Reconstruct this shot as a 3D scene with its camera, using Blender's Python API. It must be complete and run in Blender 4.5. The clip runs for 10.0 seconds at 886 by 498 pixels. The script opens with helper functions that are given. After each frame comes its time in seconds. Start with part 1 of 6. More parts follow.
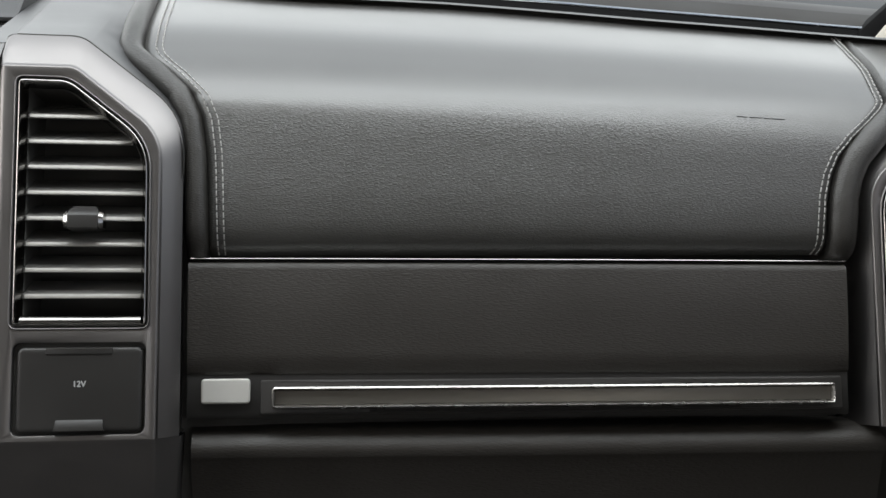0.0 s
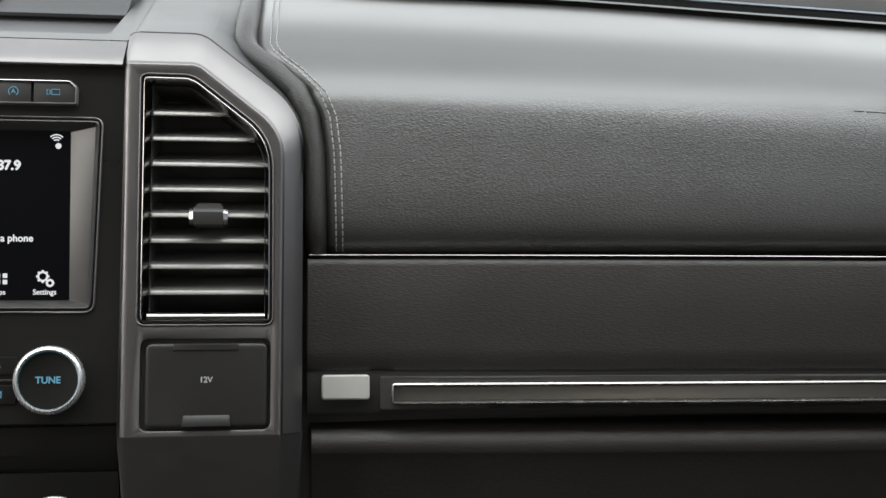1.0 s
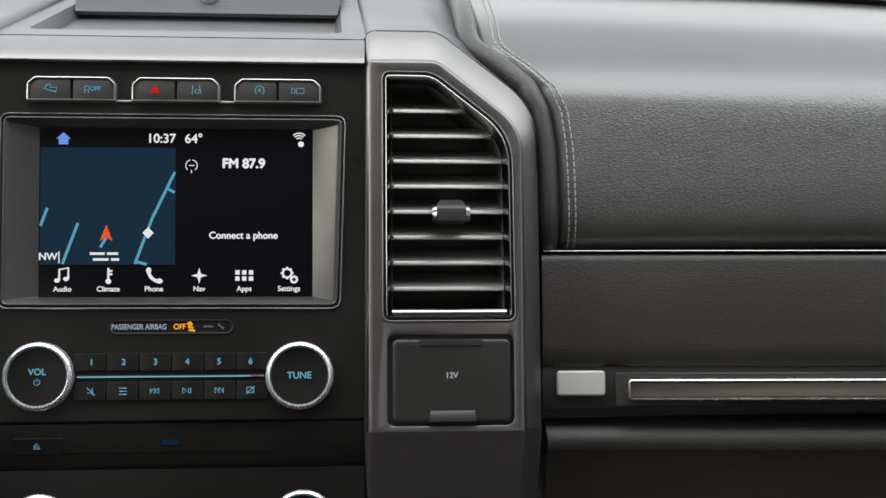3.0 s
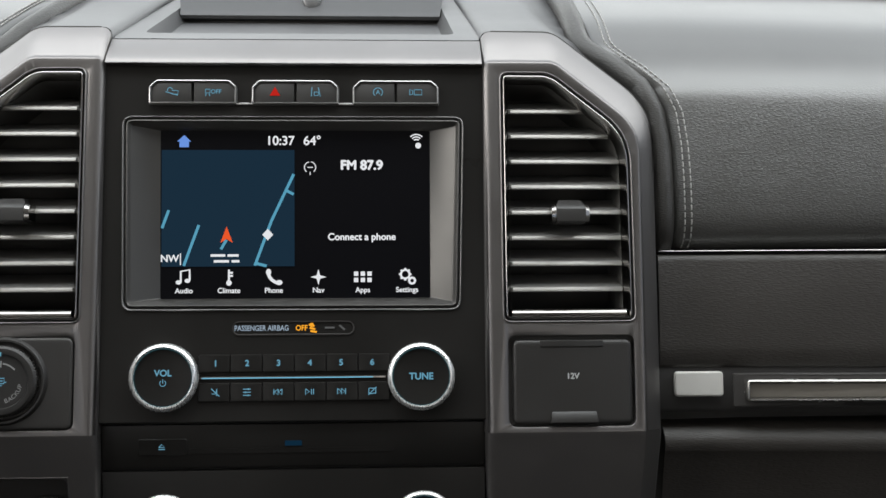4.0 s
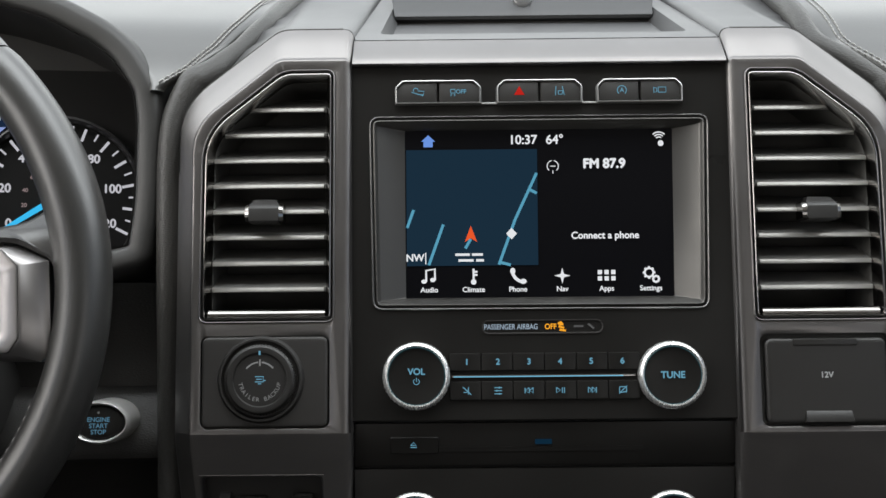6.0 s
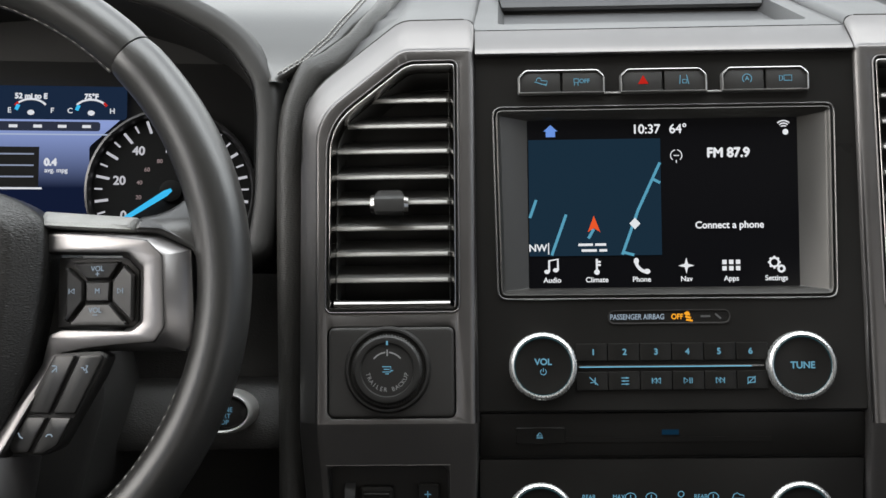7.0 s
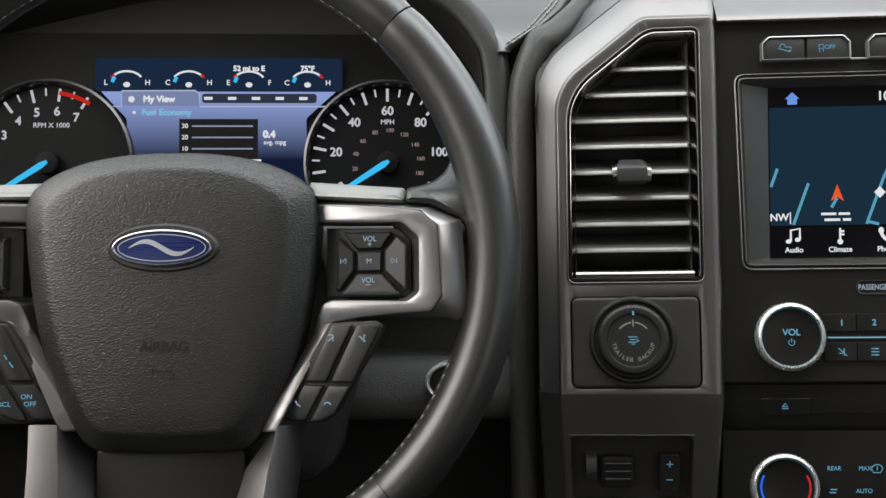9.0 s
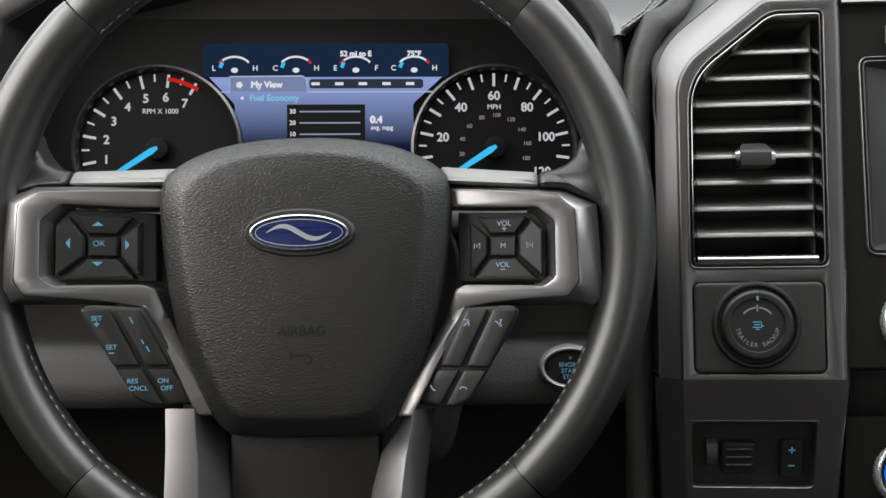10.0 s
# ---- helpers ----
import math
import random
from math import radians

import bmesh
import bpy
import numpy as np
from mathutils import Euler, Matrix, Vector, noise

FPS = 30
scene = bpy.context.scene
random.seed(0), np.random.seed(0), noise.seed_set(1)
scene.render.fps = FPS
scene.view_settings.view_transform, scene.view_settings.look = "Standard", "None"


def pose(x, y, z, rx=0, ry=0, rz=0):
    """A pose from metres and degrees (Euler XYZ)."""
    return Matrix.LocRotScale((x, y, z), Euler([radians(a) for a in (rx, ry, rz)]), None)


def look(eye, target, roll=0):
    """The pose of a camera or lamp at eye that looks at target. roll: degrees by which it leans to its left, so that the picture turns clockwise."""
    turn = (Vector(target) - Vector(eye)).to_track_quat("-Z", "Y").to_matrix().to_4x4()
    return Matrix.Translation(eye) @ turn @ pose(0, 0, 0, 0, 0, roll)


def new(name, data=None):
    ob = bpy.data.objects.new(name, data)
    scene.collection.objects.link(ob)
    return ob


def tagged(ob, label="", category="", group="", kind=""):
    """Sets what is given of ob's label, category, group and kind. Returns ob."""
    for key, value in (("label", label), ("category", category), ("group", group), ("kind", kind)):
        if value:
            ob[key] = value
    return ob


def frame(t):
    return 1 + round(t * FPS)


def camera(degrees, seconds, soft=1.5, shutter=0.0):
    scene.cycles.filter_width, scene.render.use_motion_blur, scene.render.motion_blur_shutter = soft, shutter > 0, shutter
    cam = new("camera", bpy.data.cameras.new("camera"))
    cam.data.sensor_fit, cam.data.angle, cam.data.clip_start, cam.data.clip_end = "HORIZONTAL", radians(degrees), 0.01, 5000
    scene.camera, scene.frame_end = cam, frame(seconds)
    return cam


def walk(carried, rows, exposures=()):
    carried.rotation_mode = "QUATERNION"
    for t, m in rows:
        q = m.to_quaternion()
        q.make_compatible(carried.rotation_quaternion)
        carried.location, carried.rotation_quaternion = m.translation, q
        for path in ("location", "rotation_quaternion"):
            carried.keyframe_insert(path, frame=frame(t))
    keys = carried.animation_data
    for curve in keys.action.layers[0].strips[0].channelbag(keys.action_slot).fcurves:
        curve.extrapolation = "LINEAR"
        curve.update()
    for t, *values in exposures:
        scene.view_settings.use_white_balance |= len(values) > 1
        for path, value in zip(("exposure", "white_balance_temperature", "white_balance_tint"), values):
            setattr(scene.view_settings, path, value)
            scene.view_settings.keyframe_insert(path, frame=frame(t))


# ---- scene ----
cam = camera(48.1, 10.0, soft=1.5)
# the path was taken in the frame of the dashboard face, which leans back in the car by -TILT degrees
METRES, EYE, TILT, TURN = 0.62, 1.42, -22.0, -8.2
ROWS = [
    (0.0, 0.0, 0.0, 0.0, 0.04, 5.37, 0.46),
    (0.5, -0.0463, 0.0018, 0.0008, 0.96, 5.24, 0.47),
    (1.0, -0.1003, -0.0006, 0.003, 1.44, 5.05, 0.37),
    (1.5, -0.151, -0.0025, 0.0036, 2.09, 4.92, 0.32),
    (2.0, -0.2004, -0.0048, 0.0031, 2.8, 4.88, 0.32),
    (2.5, -0.25, -0.0073, 0.0017, 3.48, 4.95, 0.32),
    (4.0, -0.3971, -0.0183, -0.0005, 5.5, 5.19, 0.47),
    (4.5, -0.447, -0.0238, 0.0028, 6.13, 5.08, 0.51),
    (5.0, -0.4943, -0.0292, 0.0016, 6.9, 5.25, 0.52),
    (5.5, -0.544, -0.0356, 0.0015, 7.7, 5.28, 0.52),
    (7.0, -0.6976, -0.0561, -0.0078, 9.76, 5.16, 0.56),
    (7.5, -0.7465, -0.0645, -0.0079, 10.44, 4.76, 0.53),
    (8.0, -0.7948, -0.0736, -0.0076, 11.11, 4.35, 0.5),
    (8.5, -0.8441, -0.0824, -0.0087, 11.73, 4.02, 0.51),
    (9.0, -0.8932, -0.0917, -0.0091, 12.35, 3.65, 0.52),
    (9.5, -0.9421, -0.1014, -0.0102, 12.98, 3.31, 0.49),
    (10.0, -0.991, -0.1119, -0.0107, 13.58, 2.94, 0.5),
]
DASH = pose(0, 0, EYE, TILT, 0, 0)  # the dashboard's frame: x right, y away, z up along its face
walk(cam, [(t, DASH @ pose(0, 0, 0, 0, 0, TURN) @ pose(METRES * x, METRES * y, METRES * z, 90 + pitch, roll, yaw))
           for t, x, y, z, yaw, pitch, roll in ROWS], exposures=[(0.0, 0.0), (10.0, 0.0)])

# ---- light: overcast daylight through windscreen and side windows ----
world = bpy.data.worlds.new("overcast")
scene.world = world
world.use_nodes = True
wn = world.node_tree.nodes
sky = wn.new("ShaderNodeTexSky")
sky.sky_type, sky.sun_disc, sky.sun_elevation, sky.sun_rotation = "NISHITA", False, radians(55), radians(180)
sky.air_density, sky.dust_density, sky.ozone_density = 1.0, 2.0, 1.0
wn["Background"].inputs[1].default_value = 0.10
world.node_tree.links.new(sky.outputs[0], wn["Background"].inputs[0])


def window_light(name, eye, target, w, h, power, color=(1.0, 0.985, 0.96)):
    lamp = bpy.data.lights.new(name, "AREA")
    lamp.shape, lamp.size, lamp.size_y, lamp.energy, lamp.color = "RECTANGLE", w, h, power, color
    ob = new(name, lamp)
    ob.matrix_world = look(eye, target)
    return ob


DAY, COOL = (1.0, 0.955, 0.895), (0.935, 0.975, 0.975)
WARM = (1.0, 0.935, 0.85)
# the overcast sky is brightest overhead, duller towards the horizon
# both lie in the opening of the windscreen, from the header down to the cowl
window_light("windscreen_light", (-0.31, 0.575, EYE + 0.381), (-0.31, 0.055, EYE - 0.199), 2.30, 0.40, 18.8, COOL)
window_light("lower_windscreen_light", (-0.31, 0.865, EYE + 0.121), (-0.31, 0.345, EYE - 0.459), 2.30, 0.36, 5.8, COOL)
window_light("passenger_window_light", (0.56, 0.30, EYE + 0.14), (-0.3, 0.42, EYE + 0.02), 0.65, 0.4, 0.4, DAY)
window_light("driver_window_light", (-1.18, 0.34, EYE + 0.17), (-0.6, 0.48, EYE + 0.00), 0.54, 0.36, 4.6, DAY)
# unseen fill lights, added at the rear to lift the dark dashboard fronts
window_light("rear_fill_light", (0.56, -0.90, EYE + 0.14), (-0.3, 0.10, EYE + 0.40), 0.70, 0.4, 1.6, WARM)
window_light("rear_fill_light", (-1.18, -0.90, EYE + 0.14), (-0.3, 0.10, EYE + 0.40), 0.70, 0.4, 1.4, WARM)


# ---- materials ----
def material(name, color, rough=0.5, metal=0.0, spec=0.5, emit=None, power=0.0):
    m = bpy.data.materials.new(name)
    m.use_nodes = True
    b = m.node_tree.nodes["Principled BSDF"]
    b.inputs["Base Color"].default_value = (*color, 1)
    b.inputs["Roughness"].default_value, b.inputs["Metallic"].default_value = rough, metal
    b.inputs["Specular IOR Level"].default_value = spec
    if emit:
        b.inputs["Emission Color"].default_value = (*emit, 1)
        b.inputs["Emission Strength"].default_value = power
    return m


def mapped(m, scale):
    """Object coordinates in metres, scaled per axis."""
    n, l = m.node_tree.nodes, m.node_tree.links
    co, mp = n.new("ShaderNodeTexCoord"), n.new("ShaderNodeMapping")
    mp.inputs["Scale"].default_value = scale
    l.new(co.outputs["Object"], mp.inputs["Vector"])
    return mp.outputs["Vector"]


def noise_tex(m, scale, detail=4.0, vec=None, size=1.0):
    n = m.node_tree.nodes.new("ShaderNodeTexNoise")
    n.inputs["Scale"].default_value, n.inputs["Detail"].default_value = size, detail
    m.node_tree.links.new(vec or mapped(m, scale), n.inputs["Vector"])
    return n.outputs["Fac"]


def vary(m, fac, socket, lo, hi, low_in=0.3, high_in=0.7):
    r = m.node_tree.nodes.new("ShaderNodeMapRange")
    for key, v in (("From Min", low_in), ("From Max", high_in), ("To Min", lo), ("To Max", hi)):
        r.inputs[key].default_value = v
    m.node_tree.links.new(fac, r.inputs["Value"])
    m.node_tree.links.new(r.outputs[0], m.node_tree.nodes["Principled BSDF"].inputs[socket])


def tint(m, fac, a, b):
    n, l = m.node_tree.nodes, m.node_tree.links
    r = n.new("ShaderNodeValToRGB")
    r.color_ramp.elements[0].position, r.color_ramp.elements[1].position = 0.3, 0.72
    r.color_ramp.elements[0].color, r.color_ramp.elements[1].color = (*a, 1), (*b, 1)
    l.new(fac, r.inputs[0])
    l.new(r.outputs[0], n["Principled BSDF"].inputs["Base Color"])


def bump(m, fac, strength, distance, after=None):
    n, l = m.node_tree.nodes, m.node_tree.links
    b = n.new("ShaderNodeBump")
    b.inputs["Strength"].default_value, b.inputs["Distance"].default_value = strength, distance
    l.new(fac, b.inputs["Height"])
    if after:
        l.new(after.outputs[0], b.inputs["Normal"])
    l.new(b.outputs[0], n["Principled BSDF"].inputs["Normal"])
    return b


def leather(name, dark, light, scale, rough=(0.42, 0.55), depth=0.0004, strength=0.5, stretch=None, wander=0.55):
    """Grained leather: pebbles parted by creases, so many to the metre along each axis, with a soft mottling over them."""
    m = material(name, dark)
    n, l = m.node_tree.nodes, m.node_tree.links
    place = mapped(m, scale)
    drift, mix = n.new("ShaderNodeTexNoise"), n.new("ShaderNodeVectorMath")
    drift.inputs["Scale"].default_value, drift.inputs["Detail"].default_value = 0.9, 2.0
    l.new(place, drift.inputs["Vector"])
    mix.operation = "MULTIPLY_ADD"
    mix.inputs[1].default_value = (wander * 2, wander * 2, wander * 2)
    l.new(drift.outputs["Color"], mix.inputs[0])
    l.new(place, mix.inputs[2])
    cells = n.new("ShaderNodeTexVoronoi")
    cells.feature = "DISTANCE_TO_EDGE"
    cells.inputs["Scale"].default_value = 1.0
    l.new(mix.outputs[0], cells.inputs["Vector"])
    crease = n.new("ShaderNodeMapRange")
    crease.interpolation_type = "SMOOTHSTEP"
    crease.inputs["From Min"].default_value, crease.inputs["From Max"].default_value = 0.0, 0.30
    l.new(cells.outputs["Distance"], crease.inputs["Value"])
    fine = n.new("ShaderNodeTexNoise")
    fine.inputs["Scale"].default_value, fine.inputs["Detail"].default_value = 2.2, 3.0
    l.new(place, fine.inputs["Vector"])
    both = n.new("ShaderNodeMath")
    both.operation = "MULTIPLY_ADD"
    both.inputs[1].default_value = 0.45
    l.new(fine.outputs["Fac"], both.inputs[0])
    l.new(crease.outputs[0], both.inputs[2])
    grain = bump(m, both.outputs[0], strength, depth)
    if stretch:  # the skin is pulled smooth above a height
        co, sep, smooth = n.new("ShaderNodeTexCoord"), n.new("ShaderNodeSeparateXYZ"), n.new("ShaderNodeMapRange")
        l.new(co.outputs["Object"], sep.inputs[0])
        for key, v in (("From Min", stretch[0]), ("From Max", stretch[1]), ("To Min", strength), ("To Max", strength * 0.12)):
            smooth.inputs[key].default_value = v
        l.new(sep.outputs[2], smooth.inputs["Value"])
        l.new(smooth.outputs[0], grain.inputs["Strength"])
    big = noise_tex(m, (18, 18, 18), 5)
    tint(m, big, dark, light)
    vary(m, big, "Roughness", *rough)
    if stretch:  # and the grained skin below it is duller
        socket = n["Principled BSDF"].inputs["Roughness"]
        duller, total = n.new("ShaderNodeMapRange"), n.new("ShaderNodeMath")
        for key, v in (("From Min", stretch[0] - 0.03), ("From Max", stretch[1] + 0.004), ("To Min", 0.12), ("To Max", 0.0)):
            duller.inputs[key].default_value = v
        l.new(sep.outputs[2], duller.inputs["Value"])
        l.new(socket.links[0].from_socket, total.inputs[0])
        l.new(duller.outputs[0], total.inputs[1])
        l.new(total.outputs[0], socket)
    return m


def satin(name, color, rough, metal, streak=(20, 20, 900), amount=0.06):
    m = material(name, color, rough, metal)
    f = noise_tex(m, streak, 3)
    vary(m, f, "Roughness", rough - amount, rough + amount)
    g = noise_tex(m, (9, 9, 9), 4)
    tint(m, g, tuple(c * 0.93 for c in color), tuple(min(1, c * 1.06) for c in color))
    return m


def plastic(name, color, rough, grain=1500, depth=0.00006, strength=0.4):
    m = material(name, color, rough)
    f = noise_tex(m, (grain, grain, grain), 2)
    bump(m, f, strength, depth)
    g = noise_tex(m, (14, 14, 14), 5)
    tint(m, g, tuple(c * 0.85 for c in color), tuple(c * 1.15 for c in color))
    vary(m, g, "Roughness", rough - 0.05, rough + 0.06)
    return m


LEATHER_PAD = leather("dash_leather", (0.037, 0.0357, 0.0326), (0.043, 0.0417, 0.0382), (260, 330, 880), (0.31, 0.35), 0.00024, 0.55, (0.146, 0.168))
LEATHER_ROLL = leather("roll_leather", (0.029, 0.0272, 0.0245), (0.035, 0.0330, 0.0298), (300, 300, 760), (0.42, 0.48), 0.00028, 0.42)
LEATHER_PAD.node_tree.nodes["Principled BSDF"].inputs["Specular IOR Level"].default_value = 1.0
LEATHER_GLOVE = leather("glovebox_skin", (0.027, 0.0240, 0.0208), (0.032, 0.0286, 0.0250), (170, 300, 760), (0.44, 0.52), 0.00024, 0.40)
LEATHER_WHEEL = leather("airbag_cover_skin", (0.0125, 0.0119, 0.0113), (0.0150, 0.0144, 0.0136), (330, 330, 760), (0.36, 0.42), 0.00024, 0.48)
LEATHER_WHEEL.node_tree.nodes["Principled BSDF"].inputs["Specular IOR Level"].default_value = 0.65
LEATHER_RIM = leather("wheel_rim_leather", (0.020, 0.0195, 0.0187), (0.0235, 0.0229, 0.0219), (900, 900, 900), (0.32, 0.38), 0.00012, 0.2)
LEATHER_RIM.node_tree.nodes["Principled BSDF"].inputs["Specular IOR Level"].default_value = 0.9
SILVER = satin("satin_grey_trim", (0.185, 0.1765, 0.173), 0.39, 0.9, (60, 60, 60), 0.03)
SPOKE_SILVER = satin("satin_spoke_trim", (0.29, 0.278, 0.277), 0.36, 0.9, (500, 20, 20), 0.03)
RIM_CHROME = material("rim_chrome", (0.30, 0.29, 0.28), 0.16, 1.0)
RING_METAL = satin("ring_metal", (0.72, 0.71, 0.69), 0.32, 0.5, (60, 60, 60), 0.03)
# paler than the leather: the light from above is put into this grey
LIT_ARM_SKIN = leather("lit_arm_skin", (0.27, 0.27, 0.26), (0.31, 0.31, 0.30), (450, 450, 900), (0.5, 0.56), 0.0002, 0.35)
HANDLE_METAL = satin("handle_metal", (0.44, 0.425, 0.405), 0.26, 0.95, (60, 60, 60), 0.03)
CHROME_DARK = material("dark_chrome", (0.30, 0.29, 0.28), 0.2, 1.0)
GREY_TOP = plastic("grey_soft_plastic", (0.055, 0.055, 0.056), 0.48)
BLACK_PLASTIC = plastic("black_plastic", (0.029, 0.0270, 0.0252), 0.5)
BLACK_SOFT = plastic("black_soft_plastic", (0.028, 0.0267, 0.0254), 0.55)
BLACK_GLOSS = plastic("black_panel", (0.0150, 0.0143, 0.0134), 0.32, 2500, 0.00002, 0.2)
BLACK_GLOSS.node_tree.nodes["Principled BSDF"].inputs["Specular IOR Level"].default_value = 0.16
BUTTON = plastic("button_rubber", (0.019, 0.0178, 0.0166), 0.46)
SLAT = satin("slat_plastic", (0.17, 0.166, 0.158), 0.42, 0.3, (60, 60, 60), 0.03)
# the slat again in a paler colour, for the light on its front
LIT_SLAT_EDGE = satin("lit_slat_edge", (0.29, 0.28, 0.262), 0.34, 0.45, (60, 60, 60), 0.03)
VOID = material("dark_void", (0.055, 0.053, 0.049), 0.8)
GLASS_BLACK = material("display_glass", (0.004, 0.004, 0.005), 0.12, spec=0.12, emit=(0.0012, 0.0012, 0.0014), power=1.0)
THREAD = plastic("grey_thread", (0.32, 0.312, 0.30), 0.7)
WHITE_TILE = plastic("pale_button_face", (0.50, 0.49, 0.46), 0.5)


def glow(name, color, power):
    return material(name, (0.0, 0.0, 0.0), 0.6, spec=0.0, emit=color, power=power)


ICE = glow("ice_blue_backlight", (0.22, 0.55, 0.75), 0.55)
DIM_ICE = glow("dim_ice_backlight", (0.22, 0.50, 0.70), 0.30)
WHITE_GLOW = glow("white_pixels", (0.9, 0.92, 0.95), 0.85)
RED_GLOW = glow("red_backlight", (0.8, 0.03, 0.02), 0.6)
AMBER_GLOW = glow("amber_backlight", (1.0, 0.42, 0.03), 0.9)
MAP_BLUE = glow("map_background", (0.010, 0.026, 0.045), 1.0)
ROAD_BLUE = glow("map_road", (0.12, 0.42, 0.60), 0.8)
HOME_BLUE = glow("home_icon", (0.18, 0.36, 0.9), 0.8)
ARROW_RED = glow("map_arrow", (1.0, 0.12, 0.03), 0.8)
NEEDLE = glow("needle_light", (0.05, 0.55, 0.95), 0.9)
CLUSTER_BLUE = glow("cluster_display", (0.03, 0.045, 0.12), 1.5)
_n, _l = CLUSTER_BLUE.node_tree.nodes, CLUSTER_BLUE.node_tree.links
_co, _sep, _ramp = _n.new("ShaderNodeTexCoord"), _n.new("ShaderNodeSeparateXYZ"), _n.new("ShaderNodeValToRGB")
_map = _n.new("ShaderNodeMapRange")
_map.inputs["From Min"].default_value, _map.inputs["From Max"].default_value = 0.105, 0.150
_l.new(_co.outputs["Object"], _sep.inputs[0])
_l.new(_sep.outputs[2], _map.inputs["Value"])
_l.new(_map.outputs[0], _ramp.inputs[0])
_ramp.color_ramp.elements[0].color, _ramp.color_ramp.elements[1].color = (0.004, 0.007, 0.022, 1), (0.17, 0.22, 0.42, 1)
_l.new(_ramp.outputs[0], _n["Principled BSDF"].inputs["Emission Color"])


# ---- mesh helpers ----
from mathutils.geometry import delaunay_2d_cdt, tessellate_polygon


def finish(bm, name, mat, smooth=35):
    bmesh.ops.remove_doubles(bm, verts=bm.verts, dist=1e-6)
    bmesh.ops.recalc_face_normals(bm, faces=bm.faces)
    me = bpy.data.meshes.new(name)
    bm.to_mesh(me)
    bm.free()
    me.materials.append(mat)
    if smooth:
        for p in me.polygons:
            p.use_smooth = True
        me.set_sharp_from_angle(angle=radians(smooth))
    return me


def thing(name, label, category, at=(0, 0, 0), yaw=0.0, group="", kind="", base=None):
    ob = new(name)
    ob.empty_display_size = 0.02
    ob.matrix_world = (DASH if base is None else base) @ pose(*at, 0, 0, yaw)
    return tagged(ob, label, category, group, kind)


def part(name, bm, mat, parent, label="", smooth=35):
    ob = new(name, finish(bm, name, mat, smooth))
    ob.parent = parent
    if label:
        tagged(ob, label)
    return ob


def mesh_thing(name, bm, mat, label, category, kind="", base=None, smooth=35):
    ob = new(name, finish(bm, name, mat, smooth))
    ob.matrix_world = DASH if base is None else base
    return tagged(ob, label, category, kind=kind)


def rrect(x0, z0, x1, z1, r, n=4):
    """A rounded rectangle, anticlockwise in x and z."""
    out = []
    for cx, cz, a in ((x1 - r, z0 + r, -90), (x1 - r, z1 - r, 0), (x0 + r, z1 - r, 90), (x0 + r, z0 + r, 180)):
        for i in range(n + 1):
            t = radians(a + 90 * i / n)
            out.append((cx + r * math.cos(t), cz + r * math.sin(t)))
    return out


def rounded(pts, r, n=4):
    """Rounds the corners of a polygon with arcs of radius about r."""
    out = []
    for i, p in enumerate(pts):
        a, b, c = Vector(pts[i - 1]), Vector(p), Vector(pts[(i + 1) % len(pts)])
        q = r(p) if callable(r) else r
        k = min(q, (a - b).length * 0.45, (c - b).length * 0.45)
        s, e = b + (a - b).normalized() * k, b + (c - b).normalized() * k
        for j in range(n + 1):
            t = j / n
            out.append(tuple(s * (1 - t) ** 2 + b * 2 * t * (1 - t) + e * t * t))
    return out


def area2(pts):
    return sum(pts[i - 1][0] * p[1] - p[0] * pts[i - 1][1] for i, p in enumerate(pts))


def grow(pts, d):
    """Moves a polygon's edges outwards by d (inwards if negative)."""
    s = 1 if area2(pts) > 0 else -1
    out = []
    for i, p in enumerate(pts):
        a, b, c = Vector(pts[i - 1]), Vector(p), Vector(pts[(i + 1) % len(pts)])
        u, v = (b - a), (c - b)
        if u.length < 1e-9 or v.length < 1e-9:
            u = v = (c - a)
        n1, n2 = Vector((u.y, -u.x)).normalized() * s, Vector((v.y, -v.x)).normalized() * s
        m = n1 + n2
        k = m.length_squared
        m = m * (2 / k) if k > 0.3 else n1
        out.append((b.x + m.x * d, b.y + m.y * d))
    return out


def mirror(pts):
    return [(-x, z) for x, z in reversed(pts)]


def circle(cx, cz, rx, rz=None, n=32):
    rz = rx if rz is None else rz
    return [(cx + rx * math.cos(2 * math.pi * i / n), cz + rz * math.sin(2 * math.pi * i / n)) for i in range(n)]


def ring(bm, pts, y):
    if callable(y):
        return [bm.verts.new((x, y(x, z), z)) for x, z in pts]
    return [bm.verts.new((x, y, z)) for x, z in pts]


def bridge(bm, a, b):
    for i in range(len(a)):
        bm.faces.new((a[i - 1], a[i], b[i], b[i - 1]))


def cap(bm, verts, pts):
    """Closes a ring, also where its outline turns inwards."""
    for tri in tessellate_polygon([[Vector((x, z, 0)) for x, z in pts]]):
        if len(set(tri)) == 3:
            bm.faces.new([verts[i] for i in tri])


def loft(bm, loops, first=True, last=True):
    """Loops of (outline, y), all of one length, joined one after another."""
    rings = [ring(bm, p, y) for p, y in loops]
    for a, b in zip(rings, rings[1:]):
        bridge(bm, a, b)
    if first:
        cap(bm, rings[0], loops[0][0])
    if last:
        cap(bm, rings[-1], loops[-1][0])
    return rings


def slab(bm, pts, y0, y1, soft=0.0008):
    """A plate with its outline, its front at y0, with a rounded front edge."""
    if soft:
        loft(bm, [(grow(pts, -soft), y0), (grow(pts, -soft * 0.3), y0 + soft * 0.3), (pts, y0 + soft), (pts, y1)])
    else:
        loft(bm, [(pts, y0), (pts, y1)])
    return bm


